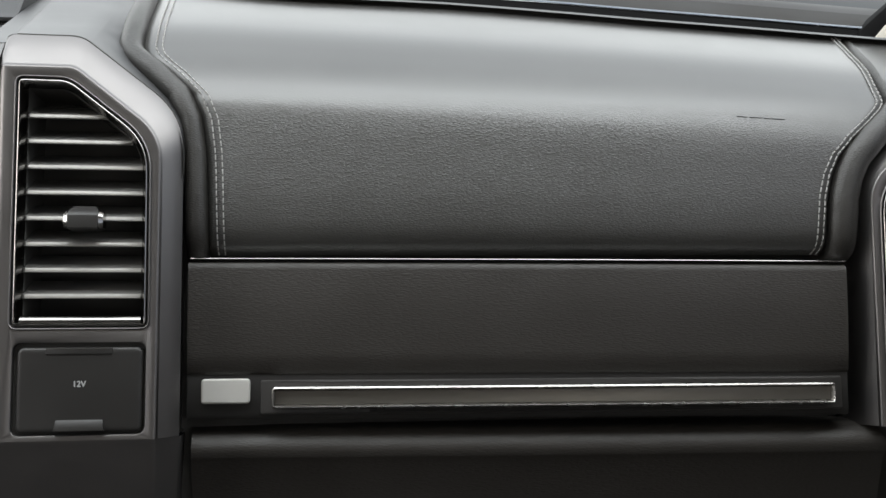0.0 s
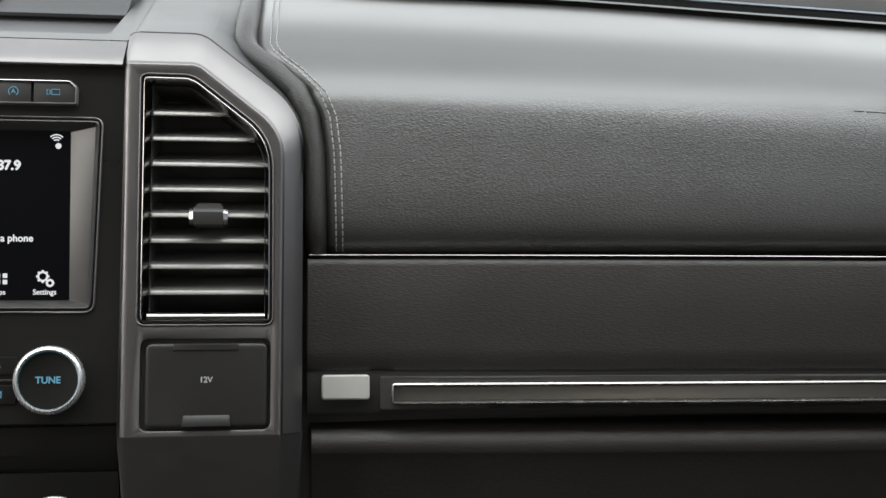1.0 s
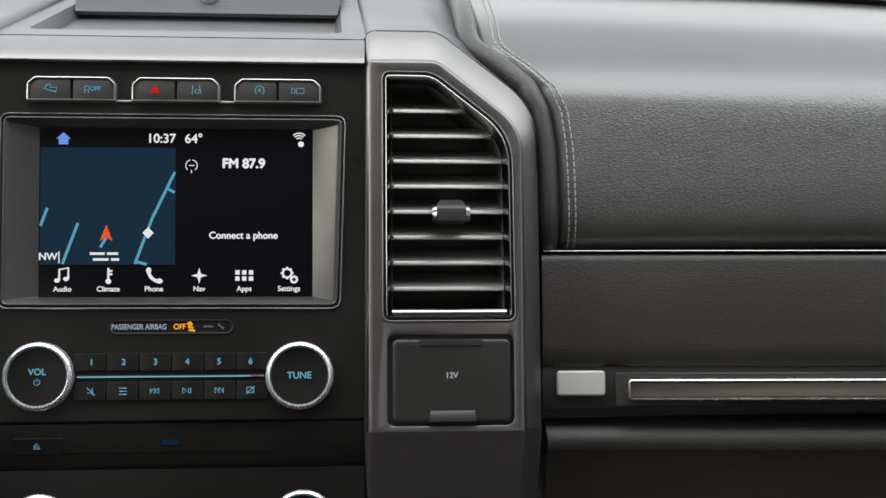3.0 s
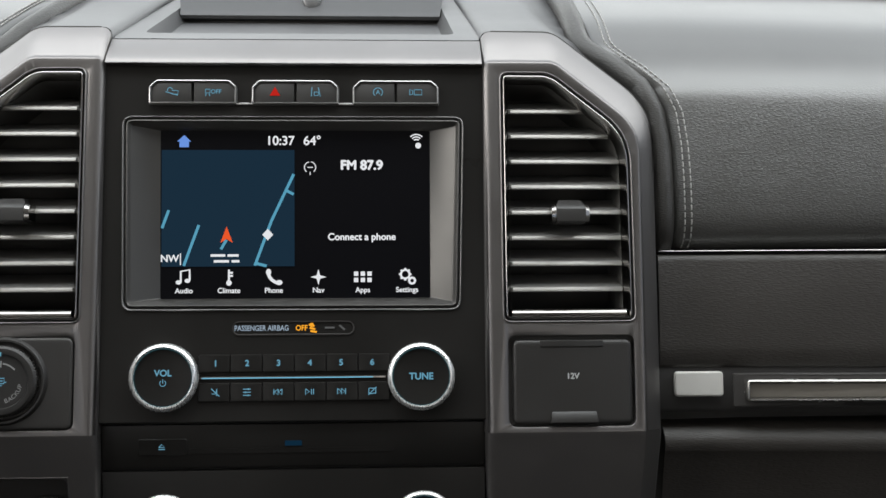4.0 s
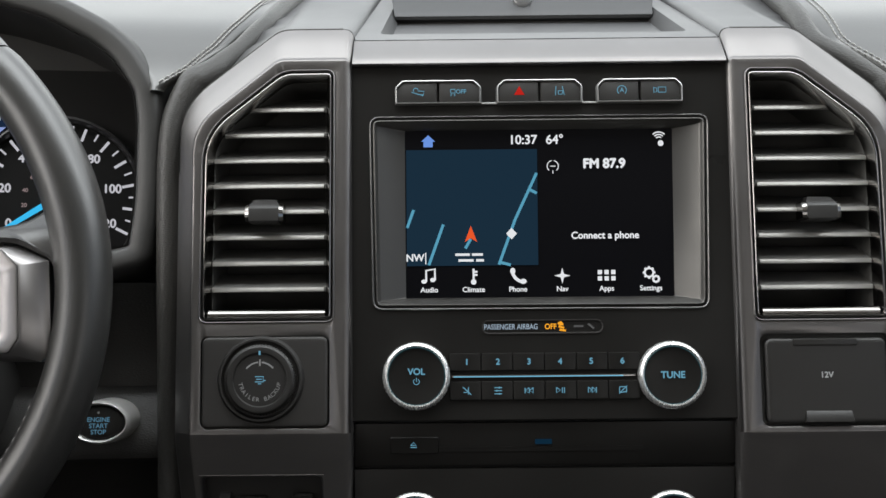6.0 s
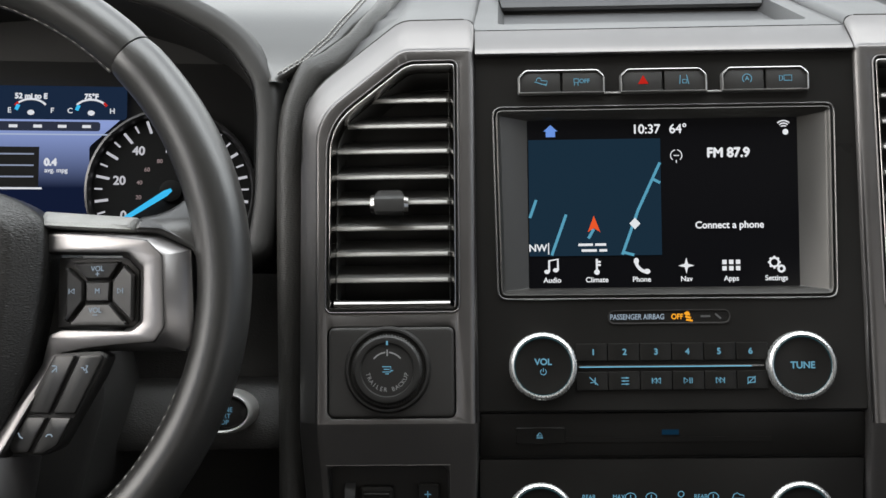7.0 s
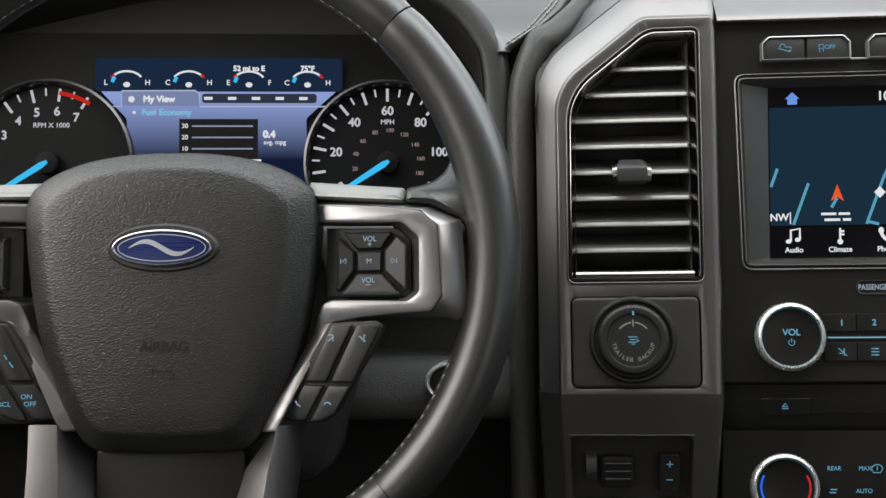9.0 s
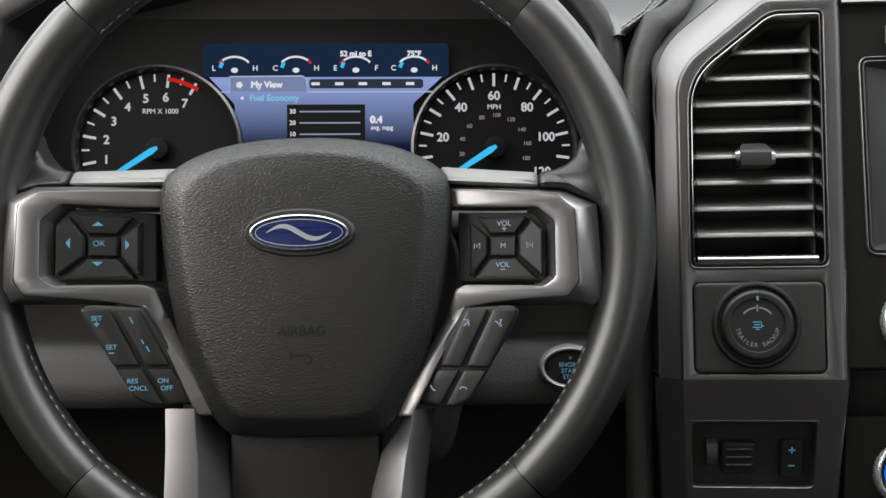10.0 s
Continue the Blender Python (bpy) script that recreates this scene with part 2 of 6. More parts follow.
def inside(p, pts):
    hit = False
    for i, b in enumerate(pts):
        a = pts[i - 1]
        if (a[1] > p[1]) != (b[1] > p[1]) and p[0] < (b[0] - a[0]) * (p[1] - a[1]) / (b[1] - a[1]) + a[0]:
            hit = not hit
    return hit


def plate(bm, outer, holes, y):
    """A flat face with holes."""
    loops = [[p for i, p in enumerate(pts) if (Vector(p) - Vector(pts[i - 1])).length > 1e-5] for pts in (outer, *holes)]
    rings = [ring(bm, pts, y) for pts in loops]
    verts, edges = [v for r in rings for v in r], []
    for r in rings:
        first = len(edges)
        edges += [(first + i, first + (i + 1) % len(r)) for i in range(len(r))]
    flats = [Vector(p) for pts in loops for p in pts]
    points, _, tris, origin, _, _ = delaunay_2d_cdt(flats, edges, [], 0, 1e-7)
    for tri in tris:
        mid = sum((points[i] for i in tri), Vector((0, 0))) / len(tri)
        if inside(mid, loops[0]) and not any(inside(mid, h) for h in loops[1:]):
            bm.faces.new([verts[origin[i][0]] for i in tri])
    return rings


def sheet(bm, rows):
    """A surface through rows of points."""
    g = [[bm.verts.new(p) for p in r] for r in rows]
    for a, b in zip(g, g[1:]):
        for i in range(len(a) - 1):
            bm.faces.new((a[i], a[i + 1], b[i + 1], b[i]))
    return g


def smooth_path(pts, n=6, closed=False):
    """Catmull-Rom through points."""
    p = [Vector(q) for q in pts]
    out = []
    m = len(p)
    for i in range(m if closed else m - 1):
        a, b, c, d = (p[(i - 1) % m] if closed or i > 0 else p[i], p[i], p[(i + 1) % m],
                      p[(i + 2) % m] if closed or i + 2 < m else p[(i + 1) % m])
        for j in range(n):
            t = j / n
            out.append(0.5 * (2 * b + (c - a) * t + (2 * a - 5 * b + 4 * c - d) * t * t + (3 * b - a - 3 * c + d) * t ** 3))
    if not closed:
        out.append(p[-1])
    return out


def sweep(bm, path, section, up=(0, -1, 0), closed=False, caps=True):
    """A cross-section (a, b) carried along a path: a to the side, b towards up. section may be a function of the step 0..1."""
    rings = []
    m = len(path)
    for i, p in enumerate(path):
        a, b = (path[i - 1], path[(i + 1) % m]) if closed else (path[max(i - 1, 0)], path[min(i + 1, m - 1)])
        t = (Vector(b) - Vector(a)).normalized()
        side = t.cross(Vector(up)).normalized()
        top = side.cross(t).normalized()
        sec = section(i / (m - 1)) if callable(section) else section
        rings.append([bm.verts.new(Vector(p) + side * x + top * y) for x, y in sec])
    for a, b in zip(rings, rings[1:]):
        bridge(bm, a, b)
    if closed:
        bridge(bm, rings[-1], rings[0])
    elif caps:
        bm.faces.new(rings[0])
        bm.faces.new(list(reversed(rings[-1])))
    return rings


def box(bm, x0, y0, z0, x1, y1, z1):
    v = [bm.verts.new((x, y, z)) for x in (x0, x1) for y in (y0, y1) for z in (z0, z1)]
    for f in ((0, 1, 3, 2), (4, 6, 7, 5), (0, 4, 5, 1), (2, 3, 7, 6), (0, 2, 6, 4), (1, 5, 7, 3)):
        bm.faces.new([v[i] for i in f])
    return v


def stroke(bm, pts, width, y, closed=False):
    """A flat line of some width in the x-z plane at depth y."""
    m = len(pts)
    a, b = [], []
    for i, p in enumerate(pts):
        q0, q1 = (pts[i - 1], pts[(i + 1) % m]) if closed else (pts[max(i - 1, 0)], pts[min(i + 1, m - 1)])
        t = Vector((q1[0] - q0[0], q1[1] - q0[1]))
        t = t.normalized() if t.length > 1e-9 else Vector((1, 0))
        nx, nz = -t.y * width / 2, t.x * width / 2
        yy = y(p[0], p[1]) if callable(y) else y
        a.append(bm.verts.new((p[0] + nx, yy, p[1] + nz)))
        b.append(bm.verts.new((p[0] - nx, yy, p[1] - nz)))
    for i in range(m if closed else m - 1):
        j = (i + 1) % m
        bm.faces.new((a[i], b[i], b[j], a[j]))
    return bm


def flat(bm, pts, y):
    cap(bm, ring(bm, pts, y), pts)
    return bm


def text_bm(words, size, x, z, y, align="CENTER", bold=0.0, shear=0.0, wide=1.0, turn=0.0):
    """Letters in the x-z plane, facing the cabin, their middle at x, z."""
    cu = bpy.data.curves.new("letters", "FONT")
    cu.body, cu.size, cu.align_x, cu.align_y, cu.offset, cu.shear = words, 1.0, align, "CENTER", 0.0, shear
    tmp = bpy.data.objects.new("letters", cu)
    me = bpy.data.meshes.new_from_object(tmp)
    bm = bmesh.new()
    bm.from_mesh(me)
    bpy.data.objects.remove(tmp)
    bpy.data.meshes.remove(me)
    bpy.data.curves.remove(cu)
    if bold:
        src = [(tuple(v.co), v.index) for v in bm.verts]
        faces = [[v.index for v in f.verts] for f in bm.faces]
        for k, (dx, dz) in enumerate(((1, 0), (-1, 0), (0, 1), (0, -1))):
            vs = [bm.verts.new((co[0] + dx * bold / size, co[1] + dz * bold / size, 0.00002 * (k + 1))) for co, _ in src]
            for f in faces:
                bm.faces.new([vs[i] for i in f])
    c, s = math.cos(turn), math.sin(turn)
    for v in bm.verts:
        a, b = v.co.x * wide * size, v.co.y * size
        px, pz, fore = x + a * c - b * s, z + a * s + b * c, v.co.z
        v.co = (px, (y(px, pz) if callable(y) else y) - fore, pz)
    return bm


def write(name, words, size, x, z, y, mat, parent, label="", **kw):
    bm = text_bm(words, size, x, z, y, **kw)
    me = bpy.data.meshes.new(name)
    bm.to_mesh(me)
    bm.free()
    me.materials.append(mat)
    ob = new(name, me)
    ob.parent = parent
    if label:
        tagged(ob, label)
    return ob


def draw(name, strokes, mat, parent, y, width=0.0006, fills=(), label=""):
    """A small printed sign of lines and filled shapes."""
    bm = bmesh.new()
    for s in strokes:
        stroke(bm, s, width, y)
    for f in fills:
        flat(bm, f, y)
    me = bpy.data.meshes.new(name)
    bm.to_mesh(me)
    bm.free()
    me.materials.append(mat)
    ob = new(name, me)
    ob.parent = parent
    if label:
        tagged(ob, label)
    return ob


def arc(cx, cz, r, a0, a1, n=12, rz=None):
    rz = r if rz is None else rz
    return [(cx + r * math.cos(radians(a0 + (a1 - a0) * i / n)), cz + rz * math.sin(radians(a0 + (a1 - a0) * i / n))) for i in range(n + 1)]


def lerp_table(x, table):
    """Linear reading of a table of (key, value)."""
    if x <= table[0][0]:
        return table[0][1]
    for (a, va), (b, vb) in zip(table, table[1:]):
        if x <= b:
            return va + (vb - va) * (x - a) / (b - a)
    return table[-1][1]

# ---- cabin shell (world axes, plain: it closes the place) ----
LEVEL = Matrix.Translation((0, 0, EYE))
SHELL = plastic("cabin_trim", (0.12, 0.115, 0.11), 0.7)
# the headliner is out of view; its pale colour serves to bounce light forward
HEADLINER = plastic("headliner_cloth", (0.50, 0.48, 0.45), 0.9, 700)
CARPET = plastic("dark_carpet", (0.02, 0.02, 0.02), 0.95, 500)
X0, X1, MID = -1.20, 0.58, -0.3087


def wall_with_window(name, x, out):
    bm = bmesh.new()
    for z0, z1, y0, y1 in ((-0.95, -0.08, -1.5, 1.0), (0.36, 0.52, -1.5, 0.62), (-0.08, 0.36, -1.5, -1.30), (-0.08, 0.36, 0.65, 0.70), (-0.08, 0.36, -0.52, -0.36)):
        box(bm, x, y0, z0, x + out * 0.05, y1, z1)
    # unseen door card below the window, added to shade the lower dash
    box(bm, min(x - out * 0.002, x - out * 0.11), -1.3, -0.95, max(x - out * 0.002, x - out * 0.11), 0.58, -0.065)
    return mesh_thing(name, bm, SHELL, "dark grey door side with a window opening", "wall", "structure", LEVEL, 0)


wall_with_window("wall_east", X1, 1)
wall_with_window("wall_west", X0, -1)
bm = bmesh.new()
box(bm, X0, -1.55, -0.95, X1, -1.5, 0.52)
mesh_thing("wall_south", bm, SHELL, "plain dark rear wall of the cabin", "wall", "structure", LEVEL, 0)
bm = bmesh.new()
box(bm, X0, 1.0, -0.95, X1, 1.05, -0.09)
mesh_thing("wall_north", bm, BLACK_SOFT, "dark bulkhead below the windscreen", "wall", "structure", LEVEL, 0)
bm = bmesh.new()
box(bm, X0, -1.5, -1.0, X1, 1.0, -0.95)
mesh_thing("floor", bm, CARPET, "dark carpeted cabin floor", "floor", "structure", LEVEL, 0)
bm = bmesh.new()
box(bm, X0, -1.5, 0.52, X1, 0.42, 0.56)
mesh_thing("ceiling", bm, HEADLINER, "unseen cloth headliner, made pale to bounce light", "ceiling", "structure", LEVEL, 0)
bm = bmesh.new()
s = 400.0
bm.faces.new([bm.verts.new(p) for p in ((-s, -s, 0), (s, -s, 0), (s, s, 0), (-s, s, 0))])
mesh_thing("ground", bm, plastic("asphalt", (0.05, 0.05, 0.05), 0.9, 60), "grey asphalt ground outside the cabin", "ground", "structure", Matrix.Identity(4), 0)


# plain bright backdrop ahead of the car
bm = bmesh.new()
sheet(bm, [[(7 * math.sin(a), 1.0 + 7 * math.cos(a), z) for a in np.linspace(-1.3, 1.3, 25)] for z in (0.9, 2.0, 4.0, 6.5)])
mesh_thing("backdrop", bm, glow("bright_overcast_distance", (0.93, 0.98, 1.0), 1.0), "plain bright white distance ahead of the car", "backdrop", "structure", Matrix.Identity(4))


# ---- dashboard pads ----
def pad_y(x):
    d = x + 0.055
    return 0.664 - 0.10 * d + 0.08 * d * d if d > 0 else 0.664


SLOPE = math.tan(radians(28))
FRONT = [(0.016, 0.0590), (0.0092, 0.0630), (0.0050, 0.0690), (0.0022, 0.0775), (0.0007, 0.089), (0.0, 0.103), (0.0002, 0.121)]
# cross-section of the pad as (depth, height): upright front, broad crest, sloping top
WIDE = FRONT + [(0.0006, 0.1360), (0.0010, 0.1455), (0.0018, 0.1540), (0.0031, 0.1610), (0.0052, 0.1668), (0.0079, 0.1725), (0.0120, 0.1806), (0.0190, 0.1918), (0.0285, 0.2042)]
WIDE += [(0.0488, 0.2261), (0.0840, 0.2517), (0.1233, 0.2772), (0.1643, 0.3028)]
WIDE = [(p.x, p.y) for p in smooth_path([(a, b, 0) for a, b in WIDE], 3)]
ROWS_N = len(WIDE)
# the folds at the pad's ends, by height
FOLD_LEFT = [(0.060, -0.0592), (0.111, -0.0605), (0.126, -0.0612), (0.149, -0.0640), (0.167, -0.0712), (0.184, -0.0868), (0.193, -0.0968), (0.200, -0.1030), (0.206, -0.1050), (0.214, -0.1052), (0.256, -0.1058), (0.303, -0.1090)]
FOLD_RIGHT = [(0.059, 0.3640), (0.083, 0.3633), (0.1076, 0.3645), (0.128, 0.3686), (0.1463, 0.3757), (0.1626, 0.3878), (0.1767, 0.4046), (0.1878, 0.4174), (0.1944, 0.4230), (0.2139, 0.4262), (0.2459, 0.4346), (0.2635, 0.4415), (0.303, 0.456)]
FOLD_DRIVER = [(0.160, -0.5580), (0.1685, -0.5568), (0.172, -0.5530), (0.185, -0.5372), (0.2045, -0.5228), (0.2316, -0.5103), (0.2565, -0.5028), (0.303, -0.4900)]


def section(x, k):
    """Depth and height of the pad at row k (may lie between rows)."""
    i = min(int(k), ROWS_N - 2)
    f = k - i
    d, z = (WIDE[i][j] * (1 - f) + WIDE[i + 1][j] * f for j in (0, 1))
    # the crest falls towards the passenger's door
    return d, z - 0.05 * max(0.0, x + 0.055) * min(1.0, max(0.0, (z - 0.06) / 0.10))


def row_height(k):
    i = min(int(k), ROWS_N - 2)
    return WIDE[i][1] + (WIDE[i + 1][1] - WIDE[i][1]) * (k - i)


def left_fold(k):
    return lerp_table(row_height(k), FOLD_LEFT)


def left_edge(k):
    return left_fold(k) - lerp_table(row_height(k), [(0.13, 0.0010), (0.17, 0.0022), (0.21, 0.0045)])


def right_edge(k):
    return lerp_table(row_height(k), FOLD_RIGHT)


def driver_fold(k):
    return lerp_table(row_height(k), FOLD_DRIVER)


def driver_edge(k):
    return driver_fold(k) + lerp_table(row_height(k), [(0.168, 0.0), (0.20, 0.005)])


def pad_sheet(bm, left, right, y_of, rows, n=40):
    out = []
    for k in rows:
        a, b = left(k), right(k)
        row = []
        for i in range(n + 1):
            x = a + (b - a) * i / n
            e = min(x - a, b - x)
            dy, z = section(x, k)
            row.append((x, y_of(x) + dy + 0.006 * max(0, 1 - e / 0.006) ** 2, z))
        out.append(row)
    sheet(bm, out)


def stitches(bm, path, length=0.0034, gap=0.0014, r=0.00055, out=0.0006):
    """Short raised threads, end to end along a path."""
    d, k = 0.0, 0
    pts = [Vector(p) for p in path]
    acc = [0.0]
    for a, b in zip(pts, pts[1:]):
        acc.append(acc[-1] + (b - a).length)

    def at(s):
        for i in range(len(acc) - 1):
            if s <= acc[i + 1]:
                return pts[i].lerp(pts[i + 1], (s - acc[i]) / max(1e-9, acc[i + 1] - acc[i]))
        return pts[-1]
    while d + length < acc[-1]:
        a, m, b = at(d), at(d + length / 2), at(d + length)
        up = Vector((0, -0.9, 0.43))
        sweep(bm, [a, m + up * out, b], [(r * math.cos(t), r * math.sin(t)) for t in (0.5, 1.8, 3.1, 4.3, 5.6)], up=(0, -0.8, 0.6))
        d += length + gap


dashboard = thing("passenger_dash_pad", "black grained leather dash pad with grey twin stitching", "dashboard")
bm = bmesh.new()
pad_sheet(bm, left_edge, right_edge, pad_y, range(ROWS_N), 80)
part("pad", bm, LEATHER_PAD, dashboard, smooth=80)


def fold_path(edge, off, dy, k0=0.0, k1=None, y_of=pad_y, n=60):
    """Along an edge of the pad, moved sideways by off and in depth by dy."""
    k1 = ROWS_N - 1.0 if k1 is None else k1
    out = []
    for i in range(n + 1):
        k = k0 + (k1 - k0) * i / n
        x = edge(k) + off
        d, z = section(x, k)
        out.append((x, y_of(x) + d + dy, z))
    return out


def oval(a, b, n=12):
    return [(a * math.cos(2 * math.pi * i / n), b * math.sin(2 * math.pi * i / n)) for i in range(n)]


bm = bmesh.new()
roll = []
for i, (x, y, z) in enumerate(fold_path(left_edge, 0.0, 0.0050, n=36)):
    roll.append((x - lerp_table(z, [(0.13, 0.0074), (0.18, 0.0078), (0.21, 0.0080)]), y + 0.0015 * max(0.0, 1 - i / 6), z))
sweep(bm, smooth_path(roll, 3), lambda t: oval(0.0074 + 0.0007 * min(1.0, max(0.0, (t - 0.35) / 0.35)), 0.0088, 16))
part("edge_roll", bm, LEATHER_ROLL, dashboard, "rounded leather roll along the pad", 80)
bm = bmesh.new()
sheet(bm, [[(right_edge(k) + 0.0035 + 0.016 * i, pad_y(right_edge(k) + 0.016 * i) + section(right_edge(k), k)[0] + 0.0005, section(right_edge(k) + 0.016 * i, k)[1]) for i in range(8)] for k in range(42, ROWS_N)])
part("end_panel", bm, LEATHER_PAD, dashboard, "leather end panel beside the door", 80)
bm = bmesh.new()
sweep(bm, smooth_path([(x - 0.0065 * max(0.0, min(1.0, (i / 36 - 0.72) / 0.10)), y + 0.0035 * max(0.0, min(1.0, (i / 36 - 0.72) / 0.10)), z) for i, (x, y, z) in enumerate(fold_path(right_edge, 0.0105, 0.005, n=36))], 2),
      lambda t: oval(0.0105 - 0.0065 * max(0.0, min(1.0, (t - 0.72) / 0.10)), 0.0095 - 0.0035 * max(0.0, min(1.0, (t - 0.72) / 0.10))))
part("edge_roll", bm, LEATHER_ROLL, dashboard, "rounded leather roll along the pad", 80)
for edge, offs in ((left_fold, (0.0050, 0.0093)), (right_edge, (-0.0055, -0.0095))):
    for o in offs:
        bm = bmesh.new()
        stitches(bm, fold_path(edge, o, -0.0003, 0.5, n=120))
        part("stitching", bm, THREAD, dashboard, "row of pale grey thread")

# faint embossed mark on the crest, too small to read
bm = bmesh.new()
for xa, xb in ((0.302, 0.309), (0.311, 0.320), (0.3215, 0.326), (0.3275, 0.3365)):
    sheet(bm, [[(x, pad_y(x) + section(x, k)[0] - d, section(x, k)[1] + 0.0002) for x in (xa, xb)] for k, d in ((36.3, 0.0001), (36.45, 0.0005), (36.7, 0.0001))])
part("embossed_mark", bm, LEATHER_PAD, dashboard, "faint embossed mark")

# driver's side top pad, with its roll running down beside the vent tower


def pad_y_driver(x):
    return 0.667 + 0.09 * (x + 0.556)


driver_pad = thing("driver_dash_pad", "black leather pad on top of the dashboard beside the hood", "dashboard")
bm = bmesh.new()
HOOD_SIDE = [(0.16, -0.566), (0.173, -0.568), (0.186, -0.576), (0.2025, -0.588), (0.2155, -0.603), (0.232, -0.633), (0.248, -0.690), (0.262, -1.12)]
pad_sheet(bm, lambda k: lerp_table(WIDE[k][1], HOOD_SIDE), driver_edge, pad_y_driver, [k for k in range(ROWS_N) if WIDE[k][1] > 0.1655], 40)
part("pad", bm, LEATHER_PAD, driver_pad, smooth=80)
bm = bmesh.new()
path = [(-0.5512, 0.702, -0.32), (-0.5512, 0.694, -0.12), (-0.5512, 0.688, -0.03), (-0.5512, 0.682, 0.030), (-0.5512, 0.679, 0.08), (-0.5508, 0.6775, 0.122), (-0.5482, 0.6785, 0.148)]
path += [(x + lerp_table(z, [(0.165, 0.0095), (0.19, 0.0120), (0.22, 0.0130)]), y + 0.0045, z - 0.0030) for x, y, z in fold_path(driver_fold, 0.0, 0.0, 37.0, None, pad_y_driver, 12)]
sweep(bm, smooth_path(path, 4), lambda t: oval(lerp_table(t, [(0.30, 0.0092), (0.42, 0.0106), (0.62, 0.0080)]), lerp_table(t, [(0.30, 0.0100), (0.62, 0.0092)]), 18))
part("edge_roll", bm, LEATHER_ROLL, driver_pad, "rounded leather roll beside the vent", 80)
for o in (-0.0035, -0.0070):
    bm = bmesh.new()
    stitches(bm, fold_path(driver_fold, o, -0.0006, 36.0, None, pad_y_driver, 60))
    part("stitching", bm, THREAD, driver_pad, "row of pale grey thread")

# dark carcass behind the pads, so that no gap shows light
bm = bmesh.new()
box(bm, -0.085, 0.690, -0.30, 0.62, 0.80, 0.115)
box(bm, -0.50, 0.700, -0.30, -0.12, 0.80, 0.165)
mesh_thing("dash_carcass", bm, VOID, "black hidden frame behind the dashboard skins", "dashboard", "structure", smooth=0)

bm = bmesh.new()
for xa, xb in ((-0.535, -0.418), (-0.200, -0.085)):
    sheet(bm, [[(x, y, z) for x in (xa, xb)] for y, z in ((0.690, 0.165), (0.71, 0.180), (0.95, 0.318))])
sheet(bm, [[(x, y, z) for x in (-0.085, 0.58)] for y, z in ((0.70, 0.112), (0.72, 0.120), (0.95, 0.27))])
mesh_thing("dash_underlay", bm, VOID, "black hidden layer under the dashboard top", "dashboard", "structure", smooth=0)

# ---- glove box ----
glove = thing("glovebox", "dark grained glove box with chrome strip and long pull handle", "glove box")


def sag(x):
    """The lower dash falls a little towards the passenger's door."""
    return 0.006 * max(0.0, x + 0.05)


def strip(bm, x0, x1, prof, n=40, y_of=pad_y):
    sheet(bm, [[(x0 + (x1 - x0) * i / n, y_of(x0 + (x1 - x0) * i / n) + dy, z - sag(x0 + (x1 - x0) * i / n)) for i in range(n + 1)] for dy, z in prof])


bm = bmesh.new()
strip(bm, -0.072, 0.374, [(0.012, 0.0557), (0.0046, 0.0557), (0.0041, 0.0559), (0.0040, 0.0562), (0.0043, 0.0566), (0.012, 0.0568)])
part("chrome_strip", bm, RIM_CHROME, glove, "thin bright chrome strip")
bm = bmesh.new()
strip(bm, -0.073, 0.374, [(0.012, 0.0540), (0.0055, 0.0538), (0.0035, 0.0522), (0.0030, 0.049), (0.0032, 0.02), (0.0048, -0.005), (0.0062, -0.018), (0.0085, -0.0205), (0.02, -0.0215)])
part("door", bm, LEATHER_GLOVE, glove, smooth=60)
bm = bmesh.new()
strip(bm, -0.073, 0.374, [(0.012, -0.0180), (0.0085, -0.0185), (0.0080, -0.0200), (0.0080, -0.046), (0.0095, -0.049), (0.03, -0.050)])
part("lower_band", bm, plastic("band_plastic", (0.013, 0.0118, 0.0106), 0.6), glove, smooth=60)
bm = bmesh.new()
pts = rrect(-0.0637, -0.0389, -0.0322, -0.0227, 0.0022)
loft(bm, [(grow(pts, -0.0009), lambda x, z: pad_y(x) + 0.0045), (pts, lambda x, z: pad_y(x) + 0.0055), (pts, lambda x, z: pad_y(x) + 0.02)])
part("release_button", bm, WHITE_TILE, glove, "pale grey release button")
pts = rrect(-0.0185, -0.0424, 0.362, -0.0277, 0.0025)


def glove_y(d):
    return lambda x, z: pad_y(x) + d


def subdivided(pts, step):
    out = []
    for i, p in enumerate(pts):
        a, b = Vector(pts[i - 1]), Vector(p)
        k = max(1, int((b - a).length / step))
        out += [tuple(a.lerp(b, j / k)) for j in range(1, k + 1)]
    return out


long_pts = [(x, z - sag(x) * 0.5) for x, z in subdivided(pts, 0.02)]
well = [(x, z - sag(x) * 0.5) for x, z in subdivided(rrect(-0.0255, -0.0462, 0.3690, -0.0238, 0.0015), 0.02)]
bm = bmesh.new()
loft(bm, [(grow(well, -0.0012), glove_y(0.0062)), (grow(well, -0.0003), glove_y(0.0066)), (well, glove_y(0.0078)), (well, glove_y(0.012))])
part("handle_surround", bm, BLACK_PLASTIC, glove, "black surround of the handle", 40)
bm = bmesh.new()
rings = [ring(bm, p, y) for p, y in ((long_pts, glove_y(0.012)), (long_pts, glove_y(0.0030)), (grow(long_pts, -0.0005), glove_y(0.0014)), (grow(long_pts, -0.0013), glove_y(0.0009)),
                                      (grow(long_pts, -0.0021), glove_y(0.0018)), (grow(long_pts, -0.0026), glove_y(0.0044)), (grow(long_pts, -0.003), glove_y(0.011)))]
for a, b in zip(rings, rings[1:]):
    bridge(bm, a, b)
